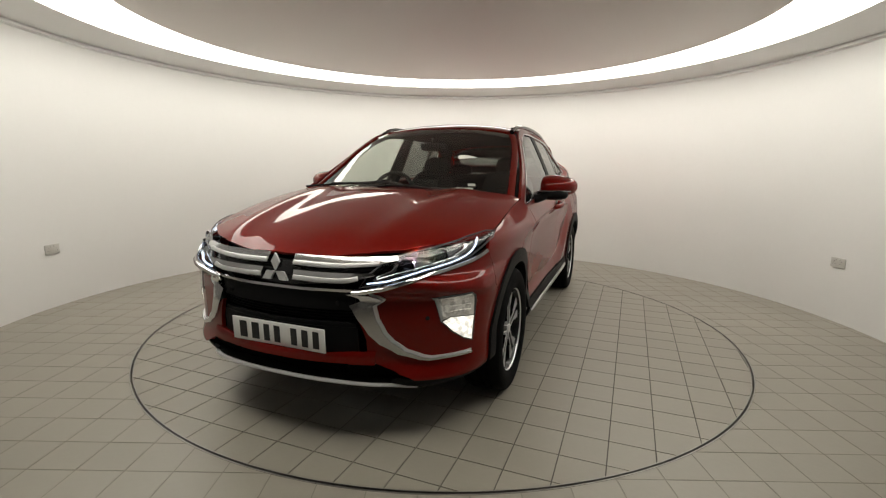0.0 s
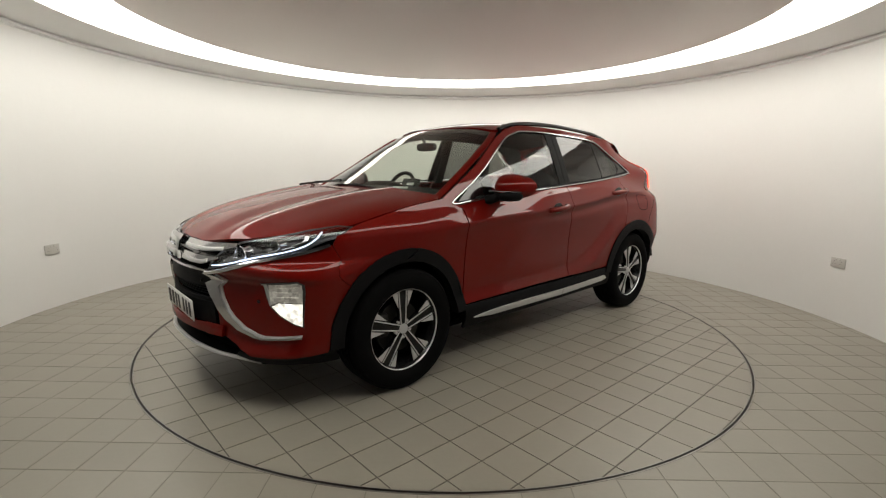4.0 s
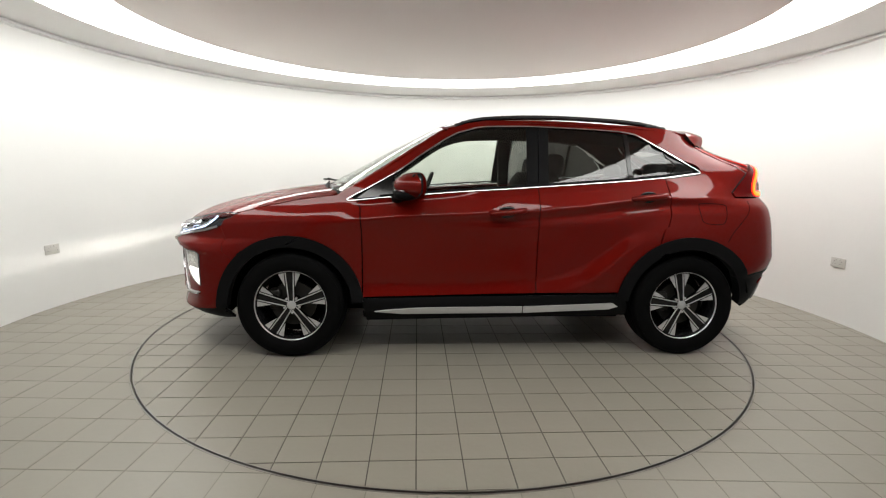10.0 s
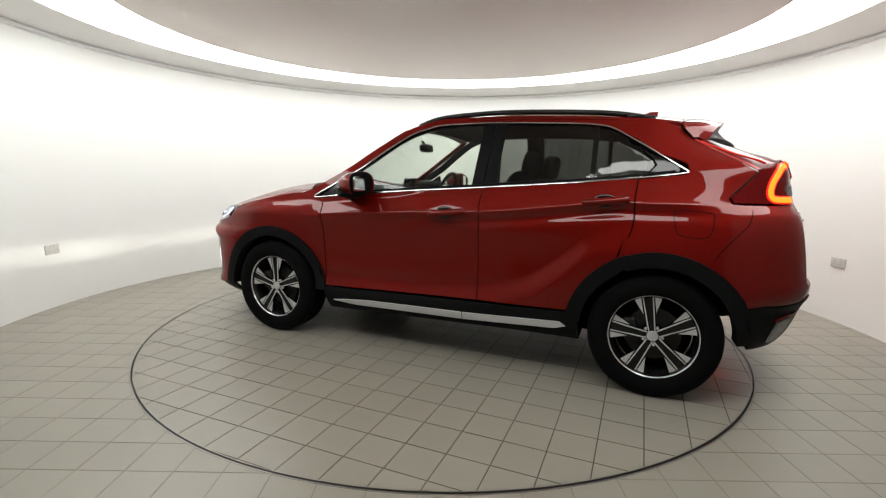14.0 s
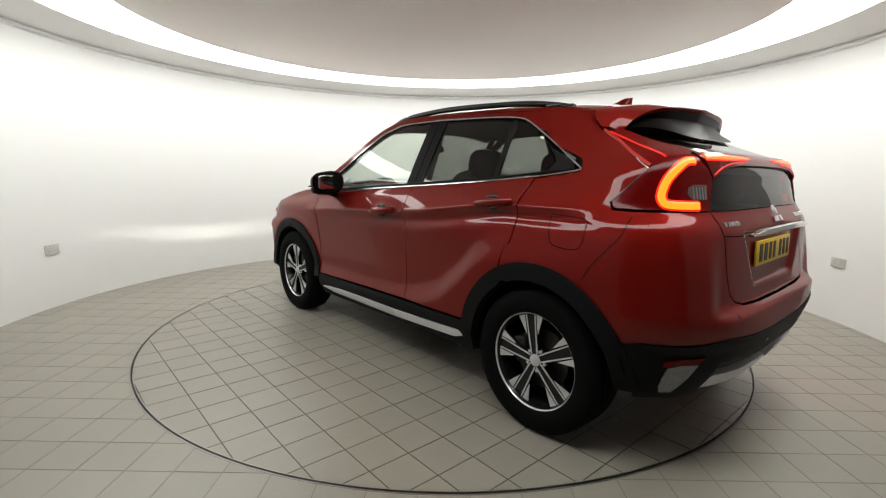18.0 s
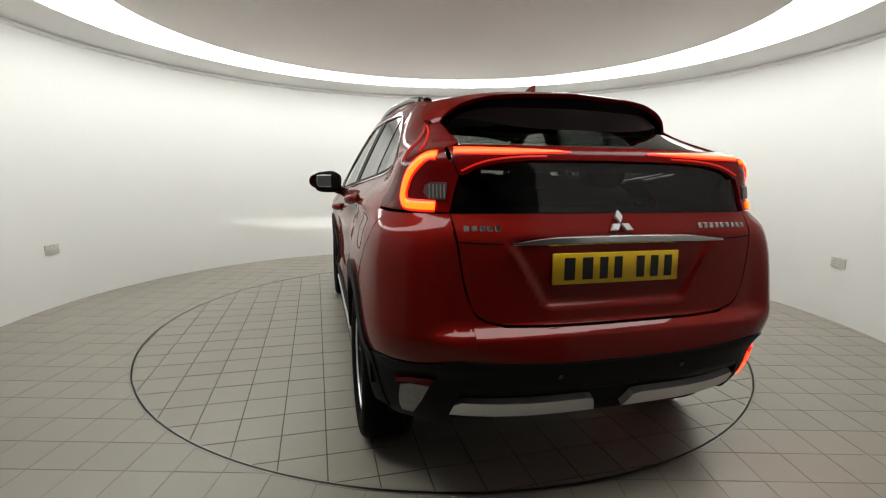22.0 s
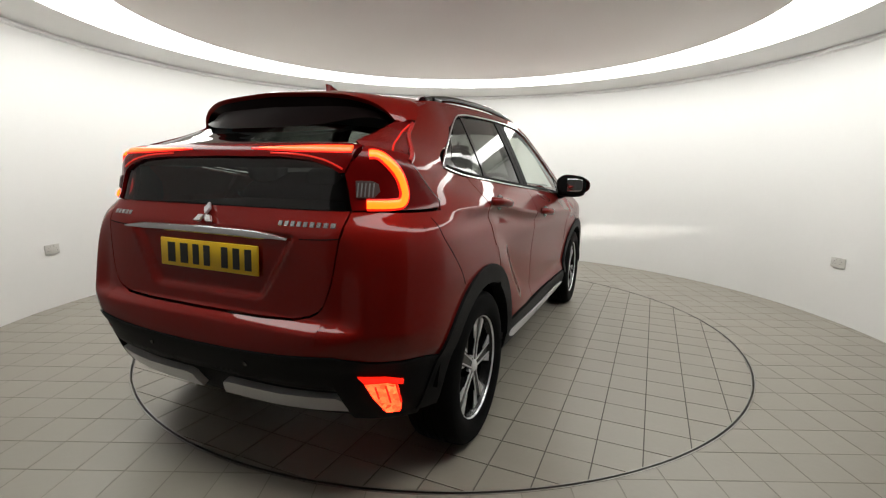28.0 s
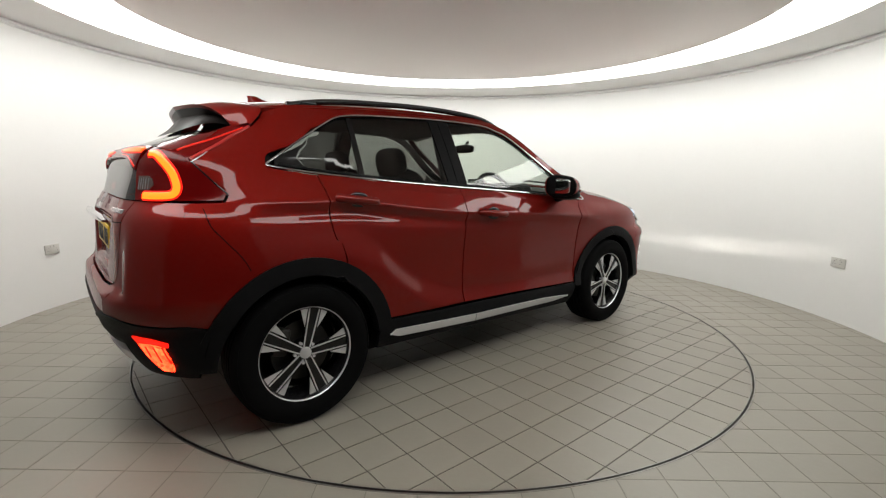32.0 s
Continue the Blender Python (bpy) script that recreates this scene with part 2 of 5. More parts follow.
def flank(x, z):
    """Half width of the body side at x, z up to the crease."""
    lower = width(z)
    d = z - crease_z(x)
    # waisted flank: it falls in below the rising crease and flares again at the sill
    fall = max(0.0, min(1.0, -d / 0.36))
    flare = max(0.0, min(1.0, (flare_z(x) + 0.01 - z) / 0.16))
    arches = max(bump_at(x, AXLE, 0.36), bump_at(x, -AXLE, 0.40))
    lower -= 0.040 * (fall * (2 - fall)) * (1 - flare * flare * (3 - 2 * flare)) * (1 - 0.65 * arches)
    # a sharp fold with a hollow under it, then a swelling
    fade = (1 if x > -1.0 else math.exp((x + 1.0) / 0.2)) * (1 if x < 0.95 else math.exp(-(x - 0.95) / 0.12))
    lower += 0.026 / (math.exp(min(9.0, -d / 0.026)) + math.exp(min(9.0, d / 0.050))) * fade
    lower -= 0.012 * bump_at(d, -0.050, 0.036) * bump_at(x, -0.55, 0.75) + 0.014 * bump_at(d, -0.050, 0.040) * bump_at(x, -1.0, 0.38)
    # haunches over the wheels
    lower += 0.014 * bump_at(x, -1.33, 0.42) * bump_at(z, 0.82, 0.22) + 0.010 * bump_at(x, 1.30, 0.42) * bump_at(z, 0.80, 0.22)
    return lower


@functools.lru_cache(None)
def crease_edge(x):
    return flank(x, crease_z(x))


def ramp(v, lo, hi):
    t = max(0.0, min(1.0, (v - lo) / (hi - lo)))
    return t * t * (3 - 2 * t)


def side_y(x, z):
    """Half width of the body side at x, z."""
    lower = flank(x, z)
    d = z - crease_z(x)
    b = belt(max(x, -1.45))
    if d > 0:
        # shoulder: an even slope from the crease up to a short roll under the glass
        rise = max(0.03, b - 0.045 - crease_z(x))
        slope = max(0.34 + 0.20 * ramp(x, -0.25, 0.35), (crease_edge(x) - (belt_y(x) - 0.40 * (b - 1.08)) - 0.040) / rise)
        shoulder = crease_edge(x) - slope * (d if d > 0.012 else 0.006 * (d / 0.012) ** 2 + d / 2) - 0.5 * d * d
        lower += (shoulder - lower) * (1 - ramp(x, 0.80, 1.15))
    upper = belt_y(x) - 0.40 * (z - 1.08) - 0.16 * max(0.0, z - 1.12) ** 2
    front = ramp(x, 0.80, 1.10)
    q = ramp(-x, 0.75, 1.15)
    h = ramp(z, b - 0.055 - 0.05 * q, b - 0.005 + 0.12 * q) * (1 - front) + ramp(z, b - 0.105, b - 0.005) * front
    return lower + (upper - lower) * h


pow_f = spline((0.25, 4.5), (0.42, 11.0), (0.68, 11.0), (0.74, 5.6), (0.80, 3.1), (0.88, 2.9), (1.05, 2.8))
sweep_f = spline((0.25, 0.25), (0.42, 0.44), (0.68, 0.44), (0.74, 0.24), (0.80, 0.03), (0.86, 0.0), (1.05, 0.0))
pow_r = spline((0.25, 3.4), (0.40, 3.6), (0.54, 3.8), (0.62, 4.8), (0.70, 5.5), (1.0, 5.5), (1.1, 5.5), (1.2, 6.0), (1.30, 7.0), (1.36, 5.0), (1.45, 4.0), (1.6, 3.0))


rear_width = spline((0.2, 0.80), (0.30, 0.885), (0.40, 0.912), (0.55, 0.908), (0.75, 0.896), (0.90, 0.893), (0.95, 0.889), (1.00, 0.880), (1.03, 0.871), (1.045, 0.862), (1.06, 0.846), (1.08, 0.822), (1.095, 0.806), (1.12, 0.798), (1.16, 0.792), (1.22, 0.782), (1.27, 0.762), (1.30, 0.735), (1.35, 0.672), (1.40, 0.630), (1.46, 0.602), (1.6, 0.55))


@functools.lru_cache(None)
def rear_at(z):
    """What the tail's section at height z is made of: half widths, length in the middle and at the corner, roundness."""
    return side_y(XR0, z), rear_width(z), tail(z), tail_corner(z), pow_r(z)


@functools.lru_cache(None)
def front_at(z):
    """The nose's section at height z: half width, length, roundness."""
    return side_y(XF0, z), nose(z), pow_f(z), sweep_f(z)


def rear_w(along, side_w, rear):
    """Half width of the rear end: the lamps stand out past the rear pillar."""
    k = ramp(along, 0.15, 0.85)
    return side_w * (1 - k) + rear * k


def body(u, z, off=0.0):
    """Point on the left half of the body: u 0 to 1 nose to front wheel, 1 to 2 along the side, 2 to 3 rear wheel to tail."""
    p = body_raw(u, z)
    if off:
        p = p + body_normal(u, z) * off
    return p


def body_raw(u, z):
    if u < 1.0:
        a = max(0.0, u) * math.pi / 2
        w, tip, p, sweep = front_at(z)
        y = w * math.sin(a) ** (2 / p)
        return Vector((XF0 + (tip - XF0) * abs(math.cos(a)) ** (2 / p) * (1 - sweep * y * y), y, z))
    if u <= 2.0:
        x = XF0 + (XR0 - XF0) * (u - 1)
        return Vector((x, side_y(x, z), z))
    a = min(1.0, u - 2) * math.pi / 2
    side_w, rear, middle, corner, p = rear_at(z)
    along = math.sin(a) ** (2 / p)
    w = rear_w(along, side_w, rear)
    k = max(0.0, min(1.0, (u - 2.62) / 0.16))
    k = k * k * (3 - 2 * k)
    end = middle * k + corner * (1 - k)
    return Vector((XR0 + (end - XR0) * along, w * abs(math.cos(a)) ** (2 / p), z))


def body_normal(u, z):
    e = 0.004
    lo, hi = max(u - e, 0.0), min(u + e, 3.0)
    a = body_raw(hi, z) - body_raw(lo, z)
    b = body_raw(u, z + 0.004) - body_raw(u, z - 0.004)
    if u < e:
        a.x = 0
    if u > 3 - e:
        a.x = 0
    n = a.cross(b)
    return n.normalized() if n.length > 1e-12 else Vector((1, 0, 0))


@functools.lru_cache(None)
def S(x, z):
    """u of the place at x on the side of the body."""
    if x > XF0:
        lo, hi = 0.0, 1.0
        for _ in range(22):
            m = (lo + hi) / 2
            if body_raw(m, z).x > x:
                lo = m
            else:
                hi = m
        return ((lo + hi) / 2, z)
    if x >= XR0:
        return (1 + (XF0 - x) / (XF0 - XR0), z)
    c = max(0.0, min(1.0, (x - XR0) / (tail_corner(z) - XR0)))
    return (2 + math.asin(c ** (pow_r(z) / 2)) / (math.pi / 2), z)


def F(y, z):
    """u of the place at y on the nose."""
    return (math.asin(min(1.0, y / side_y(XF0, z)) ** (pow_f(z) / 2)) / (math.pi / 2), z)


@functools.lru_cache(None)
def R(y, z):
    """u of the place at y on the tail."""
    lo, hi = 2.2, 3.0
    for _ in range(22):
        m = (lo + hi) / 2
        if body_raw(m, z).y > y:
            lo = m
        else:
            hi = m
    return ((lo + hi) / 2, z)


roof_z = spline((-1.75, 1.535), (-1.5, 1.582), (-1.2, 1.618), (-0.8, 1.645), (-0.4, 1.655), (0.0, 1.642), (0.28, 1.600), (0.6, 1.46), (0.9, 1.30), (1.22, 1.13))
hood_z = spline((1.10, 1.150), (1.3, 1.128), (1.55, 1.088), (1.85, 1.020), (2.03, 0.962), (2.13, 0.912), (2.195, 0.862))


def top(x, y, off=0.0):
    """Point on the roof and windscreen."""
    ay = abs(y)
    bow = 0.055 * (ay / 0.6) ** 2.2 + 0.02 * (ay / 0.6) ** 6
    if x > 0.28:
        # the windscreen is bowed in plan: its foot lies further back at the sides
        k = min(1.0, (x - 0.28) / 0.9)
        z = roof_z(x + (0.06 + 0.24 * k) * (ay / 0.75) ** 2) - bow * (1 - k) * 0.8
    else:
        z = roof_z(x) - bow
    return Vector((x, y, z))


def hood(x, y):
    ay = abs(y)
    # leading edge swept back to the sides, with two raised folds
    z = hood_z(x + 0.16 * (ay / 0.75) ** 2.4 * max(0.0, (x - 1.1) / 1.1)) - 0.040 * (ay / 0.75) ** 2.6 - 0.020 * (ay / 0.80) ** 9
    z += 0.012 * bump_at(ay, 0.50 - 0.10 * (x - 1.1), 0.09) - 0.006 * bump_at(ay, 0.30, 0.12)
    return Vector((x, y, z))


def normal_of(fn, a, b, up):
    e = 0.003
    n = (fn(a + e, b) - fn(a - e, b)).cross(fn(a, b + e) - fn(a, b - e))
    n = n.normalized() if n.length > 1e-12 else Vector(up)
    return n if n.dot(Vector(up)) >= 0 else -n


def cut_grid(poly, da, db):
    """Triangulated polygon, cut along a grid of steps da, db: points and triangles."""
    bm = bmesh.new()
    vs = [bm.verts.new((a, b, 0)) for a, b in poly]
    f = bm.faces.new(vs)
    f.normal_update()
    bmesh.ops.triangulate(bm, faces=[f], ngon_method="EAR_CLIP")
    for axis, step in ((0, da), (1, db)):
        lo = min(p[axis] for p in poly)
        hi = max(p[axis] for p in poly)
        k = math.floor(lo / step) + 1
        no = (1, 0, 0) if axis == 0 else (0, 1, 0)
        while k * step < hi - 1e-6:
            at = (k * step, 0, 0) if axis == 0 else (0, k * step, 0)
            bmesh.ops.bisect_plane(bm, geom=list(bm.verts) + list(bm.edges) + list(bm.faces), dist=1e-6, plane_co=at, plane_no=no)
            k += 1
    bmesh.ops.remove_doubles(bm, verts=bm.verts, dist=1e-6)
    bmesh.ops.dissolve_degenerate(bm, dist=1e-7, edges=bm.edges)
    bm.verts.index_update()
    pts = [(v.co.x, v.co.y) for v in bm.verts]
    faces = [[v.index for v in f.verts] for f in bm.faces]
    rim = []
    for e in bm.edges:
        if len(e.link_faces) == 1:
            lp = e.link_loops[0]
            rim.append((lp.vert.index, lp.link_loop_next.vert.index))
    bm.free()
    return pts, faces, rim


def sheet(name, poly, place, facing, mat, parent, label="", da=0.04, db=0.035, thick=0.018, mirror=False, two_sides=False, lip=0.0):
    """A shaped panel: polygon in surface coordinates laid on a surface, with its edges turned inwards. Carries exact surface normals.
    place(a, b) gives the point, facing(a, b) the outward normal."""
    pts, faces, rim = cut_grid(poly, da, db)
    co = [place(a, b) for a, b in pts]
    no = [facing(a, b) for a, b in pts]
    n = len(co)
    verts = [tuple(c) for c in co]
    norms = [tuple(v) for v in no]
    tris = []
    for f in faces:
        v = [co[i] for i in f]
        nn = (v[1] - v[0]).cross(v[2] - v[0])
        m = sum((no[i] for i in f), Vector())
        tris.append(tuple(f) if nn.dot(m) >= 0 else tuple(reversed(f)))
    if thick:
        flip = 1 if tris and tuple(faces[0]) == tris[0] else -1
        for i, j in rim:
            a, b = co[i], co[j]
            t = (b - a)
            out = (t.cross(no[i]) * flip)
            out = out.normalized() if out.length > 1e-12 else no[i]
            k = len(verts)
            quad = [a, b, b - no[j] * thick, a - no[i] * thick]
            verts += [tuple(q) for q in quad]
            norms += [tuple(((out + no[i]) if lip else out).normalized())] * 2 + [tuple(out)] * 2
            tris.append((k, k + 3, k + 2, k + 1) if flip > 0 else (k, k + 1, k + 2, k + 3))
    if mirror:
        verts = [(x, -y, z) for x, y, z in verts]
        norms = [(x, -y, z) for x, y, z in norms]
        tris = [tuple(reversed(t)) for t in tris]
    me = bpy.data.meshes.new(name)
    me.from_pydata(verts, [], tris)
    me.polygons.foreach_set("use_smooth", [True] * len(me.polygons))
    me.normals_split_custom_set_from_vertices(norms)
    me.materials.append(mat)
    ob = new(name, me)
    ob.parent = parent
    if label:
        ob["label"] = label
    return ob


def skin(name, poly, mat, parent, label="", off=0.0, side=1, step=0.035, thick=0.018):
    """A panel of the body side, nose or tail; poly in (u, z)."""
    n = step / 2.4
    return sheet(name, poly, lambda a, b: body(a, b, off), lambda a, b: body_normal(a, b), mat, parent, label,
                 da=n, db=step, thick=thick, mirror=side < 0)


def follow(name, poly, mat, parent, label="", side=1, step=0.015, thick=0.018):
    """A panel of the flank; its mesh runs along the crease."""
    @functools.lru_cache(None)
    def line(u):
        return crease_z(body_raw(u, 0.9).x)
    fine = [tuple(p[i] + (q[i] - p[i]) * k / 5 for i in (0, 1)) for p, q in zip(poly, poly[1:] + poly[:1]) for k in range(5)]
    return sheet(name, [(u, z - line(u)) for u, z in fine], lambda a, b: body(a, b + line(a)), lambda a, b: body_normal(a, b + line(a)), mat, parent, label,
                 da=0.012, db=step, thick=thick, mirror=side < 0)


def both(name, poly, mat, parent, label="", off=0.0, step=0.035, thick=0.018):
    return [skin(name, poly, mat, parent, label, off, s, step, thick) for s in (1, -1)]


def span(name, half, fn, mat, parent, label="", off=0.0, step=0.05, thick=0.018):
    """A panel across the car: half outline (a, y>=0) from front to rear, on a surface over (x, y)."""
    poly = list(half) + [(x, -y) for x, y in reversed(half) if y > 1e-6]

    def place(a, b):
        p = fn(a, b)
        return p + normal_of(fn, a, b, (0, 0, 1)) * off if off else p
    return sheet(name, poly, place, lambda a, b: normal_of(fn, a, b, (0, 0, 1)), mat, parent, label, da=step, db=step, thick=thick)


def across(name, lower, upper, mat, parent, label="", off=0.0, y1=0.5, front=True, step=0.03, thick=0.018, dent=None, y0=0.0):
    """A panel across the nose or tail between two height curves of |y|, out to y1."""
    ys = [y0 + (y1 - y0) * i / 14 for i in range(15)]
    half = [(y, upper(y)) for y in ys]
    low = [(y, lower(y)) for y in reversed(ys)]
    poly = half + low
    if y0 == 0.0:
        poly = poly + [(-y, z) for y, z in reversed(poly) if y > 1e-6]
    to = F if front else R
    ref = (1, 0, 0) if front else (-1, 0, 0)

    def place(a, b):
        p = body(to(abs(a), b)[0], b, off)
        d = dent(abs(a), b) * (1 if front else -1) if dent else 0.0
        return Vector((p.x + d, p.y if a >= 0 else -p.y, p.z))
    return sheet(name, poly, place, lambda a, b: normal_of(place, a, b, ref), mat, parent, label, da=step, db=step, thick=thick)


# ---- the car ----
HUB_Z = 0.345
TYRE = material("tyre_rubber", (0.0048, 0.0048, 0.005), 0.65, grain=0.2, scale=25, bump=0.0003, spec=0.03)
MACHINED = material("machined_alloy", (0.66, 0.66, 0.67), 0.30, 0.55, grain=0.04, scale=9, rough_var=0.06)
WHEEL_BLACK = material("wheel_black", (0.006, 0.006, 0.0065), 0.25, 0.0, spec=0.4, grain=0.05)
IRON = material("brake_iron", (0.045, 0.043, 0.04), 0.5, 0.8, grain=0.15, scale=30)
FABRIC = material("seat_fabric", (0.010, 0.010, 0.011), 0.9, spec=0.1, grain=0.15, scale=60, bump=0.0006)
LINING = material("headlining", (0.016, 0.016, 0.016), 0.95, spec=0.1, grain=0.1, scale=40)
RED_LENS = material("red_lens", (0.10, 0.002, 0.002), 0.16, grain=0.02, spec=0.2)
DARK_LENS = material("dark_lens", (0.03, 0.006, 0.006), 0.35, spec=0.2)
TRIM_RED = material("red_trim", (0.34, 0.022, 0.02), 0.22, spec=0.5, grain=0.03)
SPOILER_BLACK = material("spoiler_black", (0.004, 0.0025, 0.0025), 0.35, spec=0.04, grain=0.05)
VOID = material("intake_black", (0.003, 0.003, 0.003), 0.9, spec=0.02, grain=0.2, scale=30)
LAMP_GLOW = material("tail_glow", (0.5, 0.03, 0.01), 0.3, emit=(1.0, 0.033, 0.0016), power=12.0)
LAMP_EDGE = material("tail_glow_edge", (0.5, 0.01, 0.01), 0.3, emit=(1.0, 0.012, 0.004), power=1.2)
BLADE_GLOW = material("blade_glow", (0.4, 0.01, 0.01), 0.2, emit=(1.0, 0.03, 0.01), power=0.35)
BAR_GLOW = material("bar_glow", (0.5, 0.02, 0.01), 0.3, emit=(1.0, 0.060, 0.006), power=3.6)
FOG_RED = material("rear_fog_glow", (0.5, 0.02, 0.01), 0.3, emit=(1.0, 0.016, 0.004), power=14.0, grain=0.3, scale=30)
FOG_WHITE = material("fog_glow", (0.9, 0.9, 0.88), 0.25, emit=(1.0, 0.96, 0.88), power=2.0, grain=0.1, scale=30)


def facets(m, scale, low, high):
    """Break a lamp's even glow into the cells of its reflector."""
    nt = m.node_tree
    co = nt.nodes.new("ShaderNodeTexCoord")
    cells = nt.nodes.new("ShaderNodeTexVoronoi")
    cells.inputs["Scale"].default_value = scale
    nt.links.new(co.outputs["Object"], cells.inputs["Vector"])
    span_of = nt.nodes.new("ShaderNodeMapRange")
    span_of.inputs["To Min"].default_value, span_of.inputs["To Max"].default_value = low, high
    nt.links.new(cells.outputs["Color"], span_of.inputs["Value"])
    nt.links.new(span_of.outputs[0], nt.nodes["Principled BSDF"].inputs["Emission Strength"])


facets(FOG_WHITE, 55.0, 0.35, 2.1)
facets(FOG_RED, 70.0, 4.0, 22.0)
FOG_DIM = material("fog_reflector", (0.62, 0.60, 0.56), 0.2, 0.5, emit=(1.0, 0.94, 0.84), power=0.10, grain=0.35, scale=45)
facets(FOG_DIM, 60.0, 0.0, 0.30)
DRL_GLOW = material("day_light_glow", (0.9, 0.9, 0.95), 0.3, emit=(0.55, 0.70, 1.0), power=2.4)
BEAM = material("dipped_beam", (0.9, 0.9, 0.9), 0.5, emit=(1.0, 0.97, 0.90), power=24000.0)
REFLECTOR = material("lamp_reflector", (0.55, 0.56, 0.58), 0.16, 1.0, rough_var=0.05, scale=25)
LAMP_DARK = material("lamp_housing", (0.07, 0.07, 0.075), 0.30, 0.7, grain=0.2, scale=20)
LAMP_GLASS = glass("lamp_glass", (0.93, 0.94, 0.95), 0.0)
WHITE_PLATE = material("white_plate", (0.72, 0.72, 0.70), 0.4, grain=0.03, scale=20)
YELLOW_PLATE = material("yellow_plate", (0.78, 0.50, 0.015), 0.4, grain=0.04, scale=20)
INK = material("plate_ink", (0.012, 0.012, 0.012), 0.5)
MIRROR = material("mirror_glass", (0.78, 0.81, 0.80), 0.03, 1.0)
CLEAR_LAMP = material("clear_lamp", (0.22, 0.22, 0.22), 0.14, 0.2, grain=0.3, scale=40)
AMBER = material("indicator_lens", (0.10, 0.07, 0.065), 0.2, 0.2, coat=0.3)

car = tagged(new("car"), "red metallic crossover car with black cladding, chrome trim, lights on", "car")


def arc(cx, cz, r, a0, a1, n=16, rz=None):
    rz = rz or r
    return [(cx + r * math.cos(radians(a0 + (a1 - a0) * i / n)), cz + rz * math.sin(radians(a0 + (a1 - a0) * i / n))) for i in range(n + 1)]


def smooth_path(pts, n=6, closed=False):
    """Catmull-Rom curve through points of any dimension."""
    k = len(pts)
    out = []
    for i in range(k if closed else k - 1):
        p = [pts[(i + j) % k] if closed else pts[min(max(i + j, 0), k - 1)] for j in (-1, 0, 1, 2)]
        for s in range(n):
            t = s / n
            out.append(tuple(0.5 * (2 * b + (c - a) * t + (2 * a - 5 * b + 4 * c - d) * t * t + (3 * b - a - 3 * c + d) * t ** 3)
                             for a, b, c, d in zip(*p)))
    if not closed:
        out.append(tuple(pts[-1]))
    return out


def side(pts):
    return [S(x, z) for x, z in pts]


def ribbon(name, path, mat, parent, label="", wide=0.014, high=0.006, normals=None, closed=False, widths=None):
    """A raised strip with a rounded section along a path of points; normals say which way it stands proud."""
    bm = bmesh.new()
    n = len(path)
    sect = [(-0.5, -0.8), (-0.5, 0.45), (-0.36, 0.9), (0.0, 1.0), (0.36, 0.9), (0.5, 0.45), (0.5, -0.8)]
    rows = []
    for i, p in enumerate(path):
        a = path[(i - 1) % n] if closed else path[max(i - 1, 0)]
        b = path[(i + 1) % n] if closed else path[min(i + 1, n - 1)]
        t = (Vector(b) - Vector(a)).normalized()
        nn = Vector(normals[i])
        nn = (nn - t * nn.dot(t)).normalized()
        s = t.cross(nn)
        w = widths[i] if widths else wide
        rows.append([bm.verts.new(Vector(p) + s * (k * w) + nn * (h * high)) for k, h in sect])
    for i in range(n if closed else n - 1):
        a, b = rows[i], rows[(i + 1) % n]
        for j in range(len(sect)):
            bm.faces.new((a[j], a[(j + 1) % len(sect)], b[(j + 1) % len(sect)], b[j]))
    if not closed:
        bm.faces.new(rows[0])
        bm.faces.new(list(reversed(rows[-1])))
    return part(name, bm, mat, parent, label, smooth=35)


def strip(name, uv, mat, parent, label="", wide=0.014, high=0.006, off=0.0, sides=(1, -1), closed=False, widths=None):
    """A raised strip along a path on the body, on one or both sides of the car."""
    out = []
    for s in sides:
        path = []
        norms = []
        for u, z in uv:
            p, q = body(u, z, off), body_normal(u, z)
            path.append((p.x, s * p.y, p.z))
            norms.append((q.x, s * q.y, q.z))
        out.append(ribbon(name, path, mat, parent, label, wide, high, norms, closed, widths))
    return out


def tube(name, path, r, mat, parent, label="", seg=8, radii=None, flat=1.0):
    bm = bmesh.new()
    rows = []
    n = len(path)
    ref = Vector((0, 0, 1))
    for i, p in enumerate(path):
        t = (Vector(path[min(i + 1, n - 1)]) - Vector(path[max(i - 1, 0)])).normalized()
        s = t.cross(ref)
        s = s.normalized() if s.length > 1e-4 else Vector((1, 0, 0))
        w = s.cross(t)
        rr = radii[i] if radii else r
        rows.append([bm.verts.new(Vector(p) + (s * math.cos(2 * math.pi * k / seg) + w * flat * math.sin(2 * math.pi * k / seg)) * rr) for k in range(seg)])
    for a, b in zip(rows, rows[1:]):
        for k in range(seg):
            bm.faces.new((a[k], a[(k + 1) % seg], b[(k + 1) % seg], b[k]))
    bm.faces.new(list(reversed(rows[0])))
    bm.faces.new(rows[-1])
    return part(name, bm, mat, parent, label, smooth=50)


